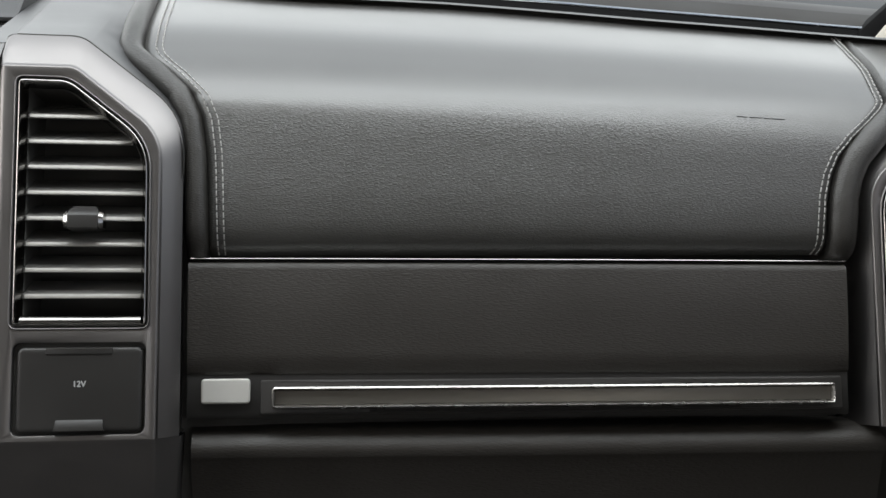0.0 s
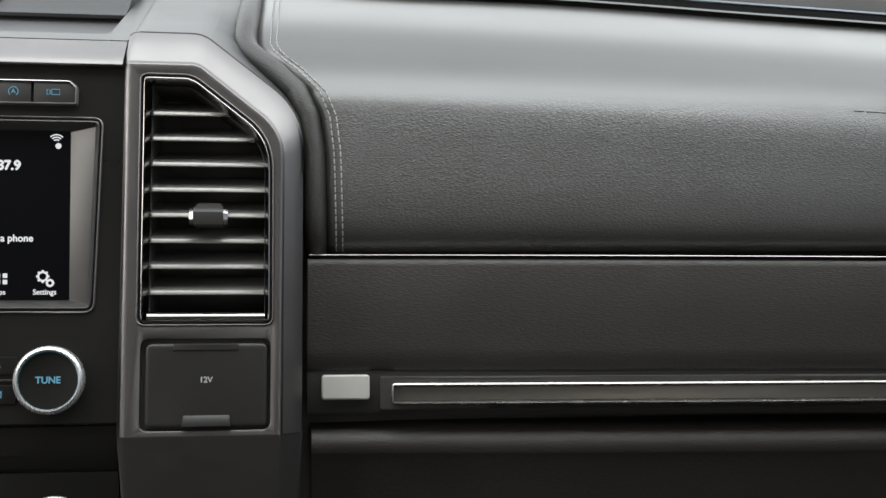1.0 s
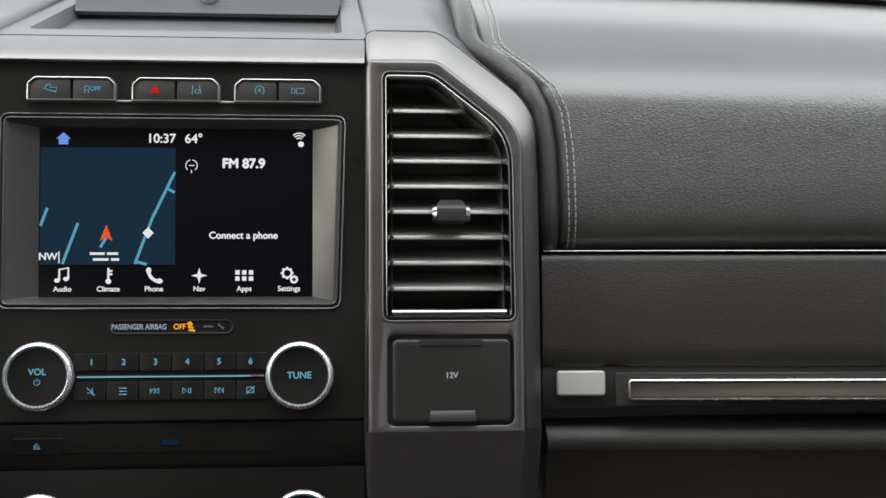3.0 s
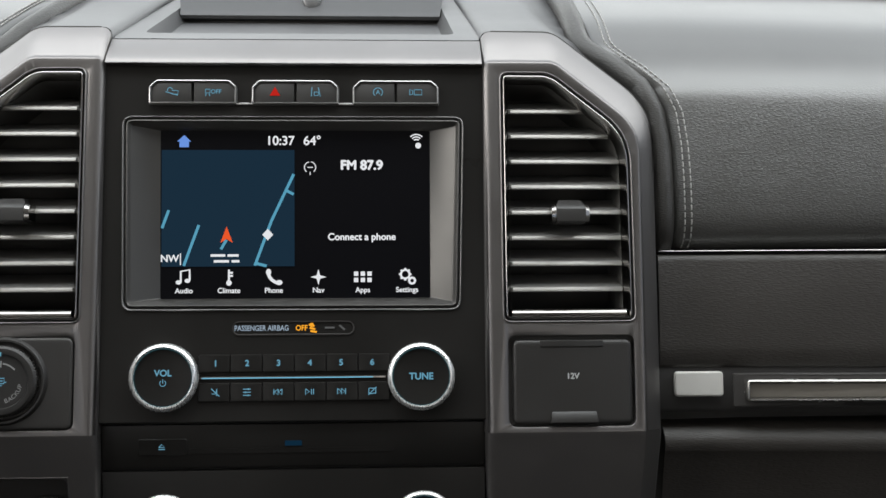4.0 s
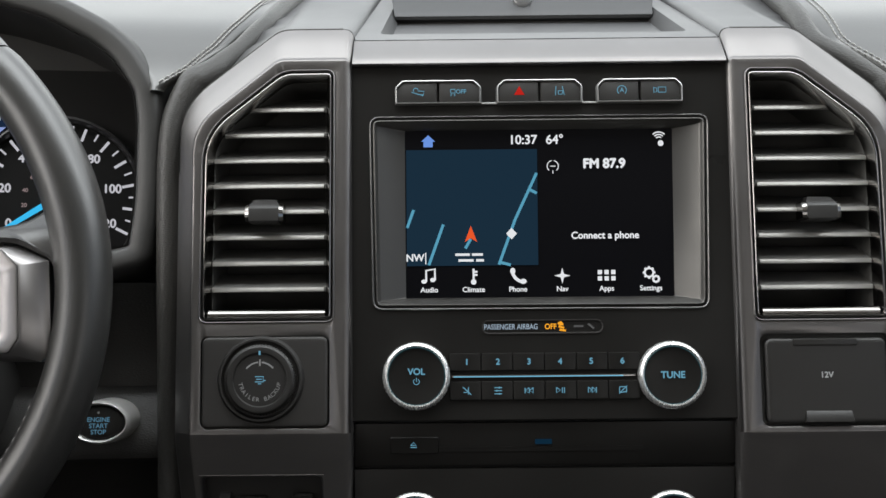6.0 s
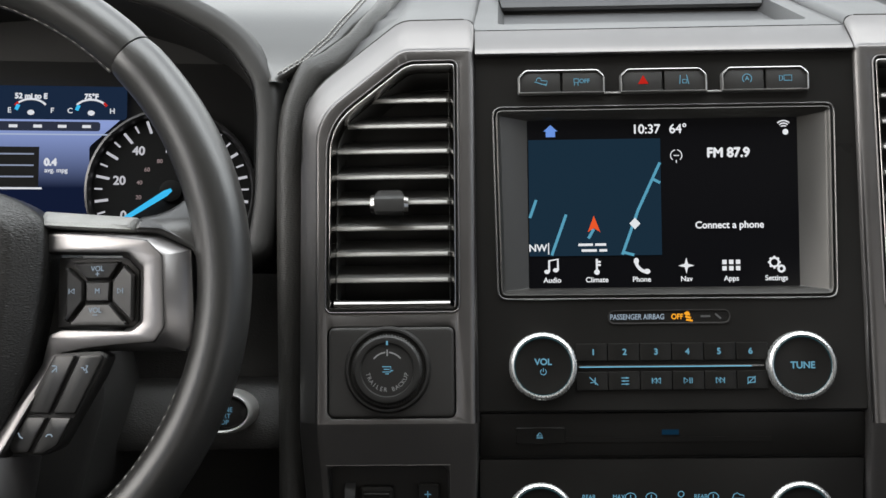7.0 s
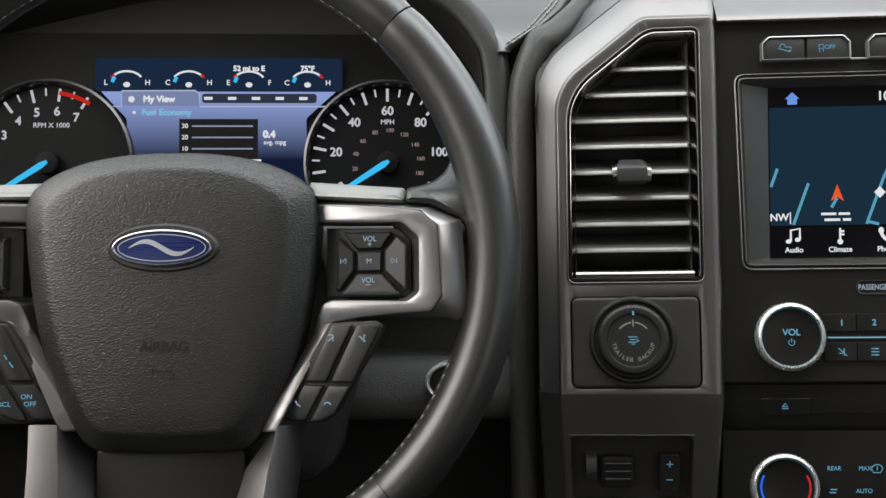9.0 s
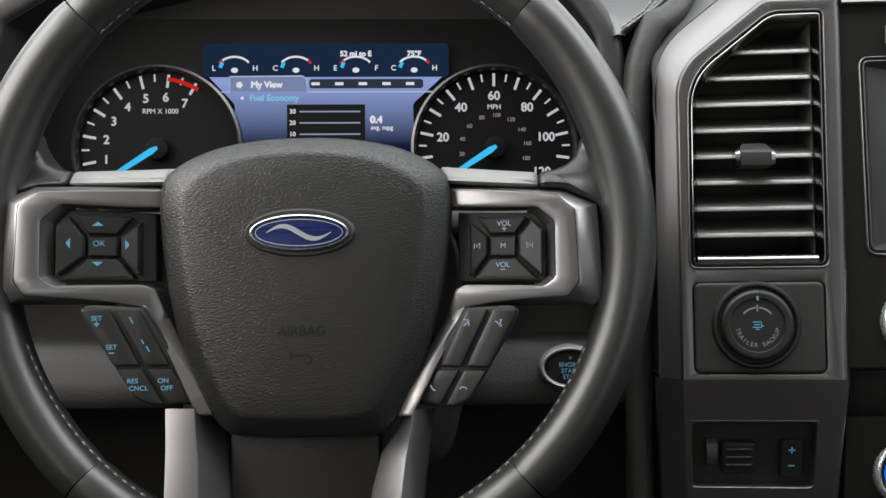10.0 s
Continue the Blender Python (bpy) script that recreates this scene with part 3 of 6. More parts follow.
part("handle_rim", bm, HANDLE_METAL, glove, "polished chrome rim of the handle", 40)
bm = bmesh.new()
sheet(bm, [[(x, pad_y(x) + dy, z - sag(x) * 0.5) for x in np.linspace(-0.0158, 0.3595, 30)] for dy, z in ((0.0060, -0.0402), (0.0050, -0.0392), (0.0046, -0.0350), (0.0050, -0.0308), (0.0060, -0.0298))])
part("handle_face", bm, satin("bronze_grey_face", (0.17, 0.16, 0.14), 0.35, 0.6), glove, "brushed grey-brown handle face")

knee = thing("passenger_knee_panel", "dark grained lower dash panel with a rolled top edge", "dashboard")
bm = bmesh.new()
strip(bm, -0.070, 0.40, [(0.045, -0.0530), (0.030, -0.0540), (0.0190, -0.0568), (0.0120, -0.0612), (0.0088, -0.0660), (0.0084, -0.0700), (0.0100, -0.0742)])
part("rolled_edge", bm, LEATHER_GLOVE, knee, "rolled upper edge", 80)
bm = bmesh.new()
strip(bm, -0.070, 0.40, [(0.0100, -0.0742), (0.0125, -0.0785), (0.020, -0.10), (0.040, -0.16), (0.07, -0.24)])
part("panel", bm, LEATHER_GLOVE, knee, smooth=80)

# ---- windscreen foot, cowl, right-hand pillar ----
FOOT = [(-1.15, 0.80), (-0.75, 0.81), (-0.56, 0.815), (-0.46, 0.90), (-0.31, 0.91), (-0.16, 0.90), (-0.10, 0.805), (-0.015, 0.783), (0.115, 0.778), (0.21, 0.7675), (0.27, 0.7605), (0.35, 0.7565), (0.43, 0.7530), (0.47, 0.7525), (0.60, 0.755)]


def pad_height(x, y):
    """Height of the pads' upper face at a depth."""
    d = y - (pad_y(x) if x > MID else pad_y_driver(x))
    return lerp_table(d, WIDE[24:]) - 0.05 * max(0.0, x + 0.055)


def foot_z(x, y):
    """Height of the dashboard's top at the windscreen."""
    w = min(1.0, max(0.0, (abs(x - MID) - 0.17) / 0.03))
    return (0.2295 + (y - 0.723) * SLOPE) * (1 - w) + pad_height(x, y) * w


def foot_path(off, up, n=50):
    out = []
    for i in range(n + 1):
        x = -1.15 + 1.75 * i / n
        y = lerp_table(x, FOOT)
        out.append((x, y + off, foot_z(x, y) + up))
    return out


def ribbon(name, prof, mat, label, category):
    bm = bmesh.new()
    sheet(bm, [foot_path(o, u) for o, u in prof])
    return mesh_thing(name, bm, mat, label, category, "structure", smooth=60)


ribbon("pad_rear_lip", [(-0.0120, -0.0020), (-0.0100, 0.0003), (-0.0092, -0.0002), (-0.0084, 0.0005), (-0.0030, 0.0006), (0.0, -0.0002), (0.0010, -0.004)], LEATHER_PAD, "grey leather lip along the back of the dashboard", "dashboard")
ribbon("windscreen_seal", [(0.0002, -0.006), (0.0040, -0.006), (0.0056, 0.0100), (0.0065, 0.0120), (0.012, 0.0130), (0.03, 0.010)], material("seal_rubber", (0.008, 0.008, 0.008), 0.9, spec=0.1), "black rubber seal at the foot of the windscreen", "seal")
ribbon("glass_edge", [(0.0052, 0.0125), (0.0062, 0.0140), (0.0080, 0.0150), (0.012, 0.0150)], material("glass_edge", (0.10, 0.12, 0.15), 0.3, spec=0.4), "thin bright lower edge of the windscreen glass", "windscreen")
ribbon("cowl", [(0.010, 0.0140), (0.016, 0.0210), (0.030, 0.0340), (0.031, 0.0335)], plastic("cowl_plastic", (0.017, 0.0155, 0.0135), 0.75), "grey-brown plastic cowl outside the windscreen", "cowl")
ribbon("cowl_gap", [(0.029, 0.0320), (0.034, 0.0390), (0.040, 0.0440)], BLACK_SOFT, "dark gap between the cowl and the bonnet", "cowl")
ribbon("bonnet", [(0.039, 0.0425), (0.060, 0.062), (0.12, 0.100), (0.20, 0.140), (0.6, 0.30), (1.1, 0.47)], material("bonnet_paint", (0.008, 0.010, 0.012), 0.55, spec=0.3), "dark painted bonnet beyond the windscreen", "bonnet")
bm = bmesh.new()
slab(bm, [(0.4690, 0.2440), (0.600, 0.2440), (0.600, 0.345), (0.4868, 0.2630)], 0.7530, 0.78, 0.0020)
mesh_thing("pillar_trim", bm, plastic("cream_trim", (0.55, 0.52, 0.45), 0.7), "cream trim of the windscreen pillar", "pillar", "structure")
bm = bmesh.new()
slab(bm, [(0.4620, 0.2440), (0.4720, 0.2440), (0.4885, 0.2635), (0.600, 0.346), (0.600, 0.372), (0.4800, 0.2720), (0.4640, 0.2580)], 0.7545, 0.775, 0.0020)
mesh_thing("pillar_seal", bm, bpy.data.materials["seal_rubber"], "black rubber edge along the windscreen pillar", "seal", "structure")

# ---- centre stack ----
PLANE = 0.650
V_PTS = [(0.1306, 0.0100), (0.2147, 0.0100), (0.2138, 0.1300), (0.1665, 0.1672), (0.1600, 0.1698), (0.1302, 0.1700)]
F_PTS = [(0.1200, -0.060), (0.2203, -0.060), (0.2203, 0.1345), (0.1660, 0.1775), (0.1200, 0.1775)]
O_PTS = [(0.1180, -0.060), (0.2327, -0.060), (0.2325, 0.1500), (0.1670, 0.2010), (0.1195, 0.2012)]


def low_y(z):
    return lerp_table(-z, [(0.0570, -0.0050), (0.0590, -0.0049), (0.0615, -0.0041), (0.0650, -0.0031), (0.0690, -0.0020), (0.105, 0.0080), (0.30, 0.060)])


def side_of(pts, s):
    return pts if s > 0 else mirror(pts)


def corner(r):
    """Rounds the upper corners only: the housing runs on below."""
    return lambda p: 0.0004 if p[1] < 0 else r if p[1] > 0.15 else r * 3.6


def vent_tower(name, label, s, at, lower=True, foot=-0.0585, yaw=0.0):
    """A tall satin housing with its air vent. s: 1 mirrors nothing, -1 mirrors it."""
    t = thing(name, label, "vent housing", at, yaw, group="vent housings of the dashboard")
    F_, O_ = ([(x, foot if z < -0.05 else z) for x, z in p] for p in (F_PTS, O_PTS))
    V, F, O = (rounded(side_of(p, s), r, 8) for p, r in ((V_PTS, lambda p: 0.020 if 0.1 < p[1] < 0.15 else 0.0055), (F_, corner(0.0050)), (O_, corner(0.0070))))
    P = side_of(rrect(0.1331, -0.0556, 0.2136, 0.0018, 0.005), s)
    bm = bmesh.new()

    def between(k):
        return [tuple(Vector(a).lerp(Vector(b), k)) for a, b in zip(F, O)]
    # the front edge is rolled over softly, then a flat flank runs back
    def cheek(d, inner):
        """The front outline drawn in by d, by more along the side towards the controls."""
        out = []
        for (x0, z0), (x, z) in zip(F, grow(F, d)):
            if z0 < foot + 0.002:
                x, z = (s * (0.2203 + d) if s * x0 > 0.17 else s * inner), foot
            out.append((s * max(s * x, inner), z))
        return out
    loops = [(cheek(-0.0020, 0.1252), -0.0050), (cheek(-0.0011, 0.1238), -0.0049), (cheek(-0.0004, 0.1222), -0.0043), (cheek(0.0, 0.1208), -0.0032), (between(0.07), -0.0022)]
    deep = 0.0105 if lower else 0.030
    loops += [(between(0.50), -0.0028 + (deep - 0.0005) * 0.47), (between(0.94), deep - 0.0014), (between(0.99), deep - 0.0005), (grow(O, -0.0004), deep), (grow(O, -0.0022), deep + 0.0003), (grow(O, -0.0024), 0.06)]
    loft(bm, loops, False, False)
    plate(bm, cheek(-0.0020, 0.1252), [V, P] if lower else [V], -0.0050)
    for h in ((V, P) if lower else (V,)):
        loft(bm, [(h, -0.0050), (grow(h, -0.0003), -0.0047), (grow(h, -0.0005), -0.0040), (grow(h, -0.0005), 0.012)], False, False)
    part("frame", bm, SILVER, t, "satin grey metallic frame", 45)
    if lower:
        bm = bmesh.new()
        rows = []
        zs = (-0.0585, -0.0600, -0.0615, -0.0632, -0.0650, -0.0670, -0.0690, -0.073, -0.0780, -0.0845, -0.095, -0.1275, -0.16, -0.22, -0.30)
        for z in zs:
            y, g = low_y(z), max(0.0, -0.066 - z) * 0.05
            row = [(0.1182, 0.09), (0.1182, y + 0.0148), (0.1186, y + 0.0132), (0.1200 + g, y + 0.0022), (0.1208 + g, y + 0.0014), (0.1222 + g, y + 0.0005), (0.1252 + g, y), (0.1380, y),
                   (0.2155 - g, y), (0.2190 - g, y), (0.2199 - g, y + 0.0006), (0.2206 - g, y + 0.0018), (0.2315 - g, y + 0.0132), (0.2327 - g, y + 0.0148), (0.2327 - g, 0.09)]
            rows.append([(s * a, b, z) for a, b in row])
        sheet(bm, [r[:8] for r in rows])
        sheet(bm, [r[8:] for r in rows])
        # the driver's side leaves an opening for the brake panel
        for part_rows in ((rows[:10], rows[11:]) if s < 0 else (rows,)):
            sheet(bm, [r[7:9] for r in part_rows])
        part("lower_frame", bm, SILVER, t, "satin lower face, leaning back", 45)
    # a thin dark joint where the cap behind begins
    bm = bmesh.new()
    crest = [p for p in O if p[1] > 0.14]
    crest.sort(key=lambda p: s * p[0] - p[1])
    sweep(bm, [(x, deep + 0.0004, z + 0.0003) for x, z in crest], oval(0.0006, 0.0008, 6))
    part("joint", bm, VOID, t, "thin dark joint")
    # a satin bead, a dark groove and a polished rim round the opening
    bm = bmesh.new()
    loft(bm, [(grow(V, 0.0006), -0.0048), (grow(V, 0.0003), -0.0057), (grow(V, -0.0002), -0.0060), (grow(V, -0.0007), -0.0056), (grow(V, -0.0010), -0.0040), (grow(V, -0.0010), -0.0010)], False, False)
    part("outer_rim", bm, SILVER, t, "thin satin bead", 60)
    bm = bmesh.new()
    loft(bm, [(grow(V, -0.0016), -0.0010), (grow(V, -0.0018), -0.0044), (grow(V, -0.0022), -0.0056), (grow(V, -0.0029), -0.0058), (grow(V, -0.0035), -0.0050), (grow(V, -0.0042), -0.0022), (grow(V, -0.0056), 0.0004), (grow(V, -0.0060), 0.0060)], False, False)
    part("inner_rim", bm, RIM_CHROME, t, "polished rim", 60)
    bm = bmesh.new()
    loft(bm, [(grow(V, -0.0006), -0.0020), (grow(V, -0.0030), -0.0015), (grow(V, -0.0062), 0.0050), (grow(V, -0.0064), 0.045)], False, True)
    part("duct", bm, VOID, t, "black air duct", 30)
    # louvres: a front edge paled to look lit, the blade rising behind it
    for i in range(8):
        z = 0.1460 - 0.01645 * i
        right = lerp_table(z, [(0.100, 0.2086), (0.118, 0.2080), (0.1296, 0.2012), (0.1460, 0.1868)])
        bm = bmesh.new()
        blade = [(0.0034, -0.0015), (0.0034, 0.0013), (0.012, 0.0052), (0.026, 0.0110), (0.026, 0.0098), (0.012, 0.0032)]
        a = [bm.verts.new((s * 0.1364, y, z + d)) for y, d in blade]
        b = [bm.verts.new((s * right, y, z + d)) for y, d in blade]
        bridge(bm, a, b)
        bm.faces.new(a)
        bm.faces.new(list(reversed(b)))
        louvre = part("louvre", bm, SLAT, t, "", 50)
        bm = bmesh.new()
        lip = [(0.0036, -0.0016), (0.0022, -0.0016), (0.0017, -0.0012), (0.0021, 0.0007), (0.0026, 0.0013), (0.0036, 0.0016)]
        taper = 0.0075 if i < 2 else 0.0006
        ends = [(s * 0.1378, 1.0), (s * (right - taper), 1.0), (s * (right - taper * 0.35), 0.55), (s * right, 0.25)]
        sheet(bm, [[(x, 0.0036 + (y - 0.0036) * k, z + 0.0010 + (d - 0.0010) * k) for y, d in lip] for x, k in ends])
        part("louvre_edge", bm, LIT_SLAT_EDGE, louvre, "satin front edge, paled to look lit", 50)
    # polished sill at the foot of the opening
    bm = bmesh.new()
    sheet(bm, [[(s * x, y, z) for x in np.linspace(0.1366, 0.2092, 7)] for y, z in ((-0.0006, 0.0136), (-0.0036, 0.0140), (-0.0043, 0.0149), (-0.0040, 0.0158), (-0.0026, 0.0176), (-0.0010, 0.0184), (0.010, 0.0186))])
    part("sill", bm, RIM_CHROME, t, "polished sill", 60)
    # slide tab on the middle louvre: an upright face under a facet that leans back
    c = s * 0.1740
    bm = bmesh.new()
    rows = [(0.0086, 0.006, 0.0722), (0.0088, -0.0088, 0.0722), (0.0092, -0.0102, 0.0732), (0.0093, -0.0104, 0.0805), (0.0092, -0.0100, 0.0816), (0.0090, -0.0072, 0.0838), (0.0072, -0.0040, 0.0866), (0.0064, -0.0026, 0.0874), (0.0062, 0.006, 0.0878)]
    sheet(bm, [[(c + k * w, y, z) for k in (-1, -0.94, 0.94, 1)] for w, y, z in rows])
    for k in (-1, 1):
        bm.faces.new([bm.verts.new((c + k * w, y, z)) for w, y, z in rows])
    tab = part("tab", bm, BUTTON, t, "dark slide tab with chrome cheeks", 40)
    for e in (-1, 1):
        bm = bmesh.new()
        outline = [(-0.0086, 0.0726), (-0.0096, 0.0740), (-0.0098, 0.0800), (-0.0086, 0.0822), (-0.0060, 0.0842), (0.004, 0.0846), (0.004, 0.0726)]
        a, b = ([bm.verts.new((c + e * x, y * k, z + (0.0784 - z) * q)) for y, z in outline] for x, k, q in ((0.0094, 1.0, 0.0), (0.0119, 0.86, 0.12)))
        bridge(bm, a, b)
        bm.faces.new(b)
        part("cheek", bm, RIM_CHROME, tab, "", 30)
    return t


right_tower = vent_tower("vent_tower", "satin grey vent housing with louvres above a power socket flap", 1, (MID, PLANE, 0))
left_tower = vent_tower("vent_tower", "satin grey vent housing with louvres above a round selector", -1, (MID, PLANE, 0.0015))
vent_tower("vent_tower", "satin grey vent housing at the passenger's far side", -1, (0.6107, 0.6055, -0.024), lower=False, foot=-0.0355, yaw=-9.0)

# power socket flap
bm = bmesh.new()
plate(bm, rrect(0.1325, -0.0562, 0.2142, 0.0024, 0.005), [], -0.0005)
part("flap_pocket", bm, VOID, right_tower)
bm = bmesh.new()
FLAP = rrect(0.1364, -0.0540, 0.2114, -0.0012, 0.0042, 6)
loft(bm, [(grow(FLAP, -0.0034), -0.0056), (grow(FLAP, -0.0018), -0.0055), (grow(FLAP, -0.0007), -0.0050), (grow(FLAP, -0.0001), -0.0040), (FLAP, -0.0028), (FLAP, 0.0)])
flap = part("flap", bm, BUTTON, right_tower, "black flap of the power socket", 50)
bm = bmesh.new()
slab(bm, rrect(0.1535, -0.0058, 0.1932, -0.0016, 0.0006), -0.0062, -0.003, 0.0006)
part("hinge", bm, BUTTON, flap)
bm = bmesh.new()
lip_rows = [(0.0136, -0.0455, -0.0052), (0.0140, -0.0462, -0.0060), (0.0147, -0.0515, -0.0078), (0.0150, -0.0524, -0.0078), (0.0151, -0.0530, -0.0066), (0.0151, -0.0530, -0.004)]
sheet(bm, [[(0.1742 + k * w, y, z) for k in (-1, -0.9, 0.9, 1)] for w, z, y in lip_rows])
for k in (-1, 1):
    bm.faces.new([bm.verts.new((0.1742 + k * w, y, z)) for w, z, y in lip_rows])
part("finger_lip", bm, BUTTON, flap, "sloping finger lip", 40)
GREY_PRINT = material("grey_print", (0.45, 0.46, 0.46), 0.6)
RING_PRINT = material("ring_print", (0.34, 0.34, 0.34), 0.6)
DIM_PRINT = material("dim_grey_print", (0.10, 0.10, 0.10), 0.6)
write("socket_mark", "12V", 0.0050, 0.1737, -0.0240, -0.00575, GREY_PRINT, flap, "printed 12V", bold=0.00018)

# selector for backing up with a trailer
bm = bmesh.new()
SEL = side_of(rrect(0.1343, -0.0550, 0.2124, 0.0012, 0.0042, 6), -1)
loft(bm, [(grow(SEL, -0.0022), -0.0058), (grow(SEL, -0.0010), -0.0056), (grow(SEL, -0.0002), -0.0048), (SEL, -0.0036), (SEL, 0.004)])
sel = part("selector_plate", bm, BLACK_PLASTIC, left_tower, "black plate of the selector", 50)
SX, SZ = -0.1755, -0.0252
bm = bmesh.new()
loft(bm, [(circle(SX, SZ, 0.0222, n=64), -0.0040), (circle(SX, SZ, 0.0232, n=64), -0.0068), (circle(SX, SZ, 0.0242, n=64), -0.0082), (circle(SX, SZ, 0.0254, n=64), -0.0082), (circle(SX, SZ, 0.0264, n=64), -0.0070), (circle(SX, SZ, 0.0270, n=64), -0.0054)], False, False)
part("skirt", bm, BUTTON, sel, "raised rounded collar", 50)
bm = bmesh.new()


def gear(r, tooth):
    return [(SX + (r + (tooth if i % 4 in (1, 2) else 0)) * math.cos(math.pi * i / 144), SZ + (r + (tooth if i % 4 in (1, 2) else 0)) * math.sin(math.pi * i / 144)) for i in range(288)]


loft(bm, [(gear(0.0160, 0), -0.0096), (gear(0.0166, 0), -0.0106), (gear(0.0182, 0), -0.0109), (gear(0.0199, 0), -0.0106), (gear(0.0208, 0), -0.0099), (gear(0.0212, 0.0005), -0.0092), (gear(0.0216, 0.0005), -0.0045)])
kn = part("selector_knob", bm, BUTTON, sel, "black ribbed selector knob", 25)
draw("ring_mark", [arc(SX, SZ, 0.0108, 40, 84), arc(SX, SZ, 0.0108, 96, 140), [(SX, SZ + 0.0085), (SX, SZ + 0.0125)]], RING_PRINT, kn, -0.00975, 0.0009)
draw("trailer_mark", [[(SX - 0.0030, SZ + 0.0020), (SX + 0.0022, SZ + 0.0020), (SX + 0.0022, SZ - 0.0012), (SX - 0.0030, SZ - 0.0012)], [(SX - 0.0022, SZ + 0.0004), (SX + 0.0014, SZ + 0.0004)], [(SX + 0.0022, SZ - 0.0004), (SX + 0.0036, SZ - 0.0004)], [(SX - 0.0012, SZ - 0.0024), (SX + 0.0010, SZ - 0.0024)]], ICE, kn, -0.00975, 0.0006)
draw("pointer", [[(SX, SZ + 0.0152), (SX, SZ + 0.0178)]], ICE, kn, -0.0111, 0.0012)
for i, ch in enumerate("TRAILER BACKUP"):
    a = radians(193 + 154 * i / 13)
    if ch != " ":
        write("ring_letter", ch, 0.0037, SX + 0.0122 * math.cos(a), SZ + 0.0122 * math.sin(a), -0.0098, RING_PRINT, kn, turn=a + math.pi / 2)

# trailer brake panel in its opening below the selector
def brake_y(d):
    return lambda x, z: low_y(z) + d


bm = bmesh.new()
HOLE = [(-0.2146, -0.1275), (-0.1380, -0.1275), (-0.1380, -0.0845), (-0.2146, -0.0845)]
pts = rounded(HOLE, 0.0050, 5)
loft(bm, [(grow(HOLE, 0.0012), brake_y(0.0004)), (HOLE, brake_y(-0.0003))], False, False)
plate(bm, HOLE, [pts], 0.0)
for v in bm.verts:
    if v.co.y == 0.0:
        v.co.y = low_y(v.co.z) - 0.0003
loft(bm, [(pts, brake_y(-0.0003)), (grow(pts, -0.0006), brake_y(0.0003)), (grow(pts, -0.0010), brake_y(0.0016)), (grow(pts, -0.0014), brake_y(0.0100))], False, False)
brk = part("brake_panel", bm, SILVER, left_tower, "satin rim of the trailer brake panel", 40)
bm = bmesh.new()
loft(bm, [(grow(pts, -0.0004), brake_y(0.0090)), (grow(pts, -0.0004), brake_y(0.0100))], True, False)
part("panel_face", bm, BLACK_PLASTIC, brk, "sunken black face")
bm = bmesh.new()
pts = rrect(-0.1950, -0.1190, -0.1735, -0.0980, 0.0030)
loft(bm, [(grow(pts, -0.0030), brake_y(0.0035)), (grow(pts, -0.0010), brake_y(0.0042)), (pts, brake_y(0.0058)), (pts, brake_y(0.0100))])
slider = part("brake_slider", bm, BUTTON, brk, "black squeeze slider", 40)
for z in (-0.1035, -0.1085, -0.1135):
    bm = bmesh.new()
    sheet(bm, [[(x, low_y(z) + y, z + d) for x in (-0.1922, -0.1900, -0.1785, -0.1763)] for y, d in ((0.0038, -0.0012), (0.0026, -0.0005), (0.0026, 0.0005), (0.0038, 0.0012))])
    part("slider_ridge", bm, BUTTON, slider, "", 60)
bm = bmesh.new()
sheet(bm, [[(x, low_y(-0.1045) + 0.0125 - 0.0105 * math.cos(a), -0.1045 + 0.0105 * math.sin(a)) for x in (-0.2042, -0.2036, -0.1982, -0.1976)] for a in np.linspace(-1.35, 1.35, 15)])
part("thumb_wheel", bm, GREY_TOP, brk, "grey thumb wheel", 60)
bm = bmesh.new()
pts = rrect(-0.1585, -0.1215, -0.1450, -0.0970, 0.002)
loft(bm, [(grow(pts, -0.0008), brake_y(0.0038)), (pts, brake_y(0.0046)), (pts, brake_y(0.0100))])
gain = part("gain_switch", bm, BUTTON, brk, "black gain rocker", 40)
draw("plus_minus", [[(-0.1542, -0.1036), (-0.1500, -0.1036)], [(-0.1521, -0.1015), (-0.1521, -0.1057)], [(-0.1542, -0.1136), (-0.1500, -0.1136)]], DIM_ICE, gain, brake_y(0.0034), 0.0008)

stack = thing("centre_stack", "black control stack with touchscreen, buttons and round knobs", "control panel", (MID, PLANE, 0))
BEZ = rounded([(0.1040, 0.0183), (0.1070, 0.1415), (-0.1084, 0.1415), (-0.1064, 0.0190)], 0.0062)
bm = bmesh.new()
plate(bm, [(-0.1196, -0.0498), (0.1196, -0.0498), (0.1196, 0.1755), (-0.1196, 0.1755)], [BEZ], 0.0)
sheet(bm, [[(x, y, z) for x in (-0.1196, 0.1196)] for y, z in ((0.0, -0.0498), (0.0008, -0.0506), (0.012, -0.0508))])
part("face_panel", bm, BLACK_GLOSS, stack, "smooth black face", 0)


def lean_y(x, z):
    """The stack leans back below the knobs."""
    return 0.0030 + (-0.0512 - z) * 0.19


for z0, z1, nm in ((-0.0792, -0.0518, "disc_slot_panel"), (-0.30, -0.0806, "climate_panel")):
    bm = bmesh.new()
    pts = [(-0.1194, z0), (0.1194, z0), (0.1194, z1), (-0.1194, z1)]
    loft(bm, [(grow(pts, -0.0010), lean_y), (grow(pts, -0.0003), lambda x, z: lean_y(x, z) + 0.0003), (pts, lambda x, z: lean_y(x, z) + 0.0011), (pts, 0.06)])
    part(nm, bm, BLACK_GLOSS, stack, "", 40)
bm = bmesh.new()
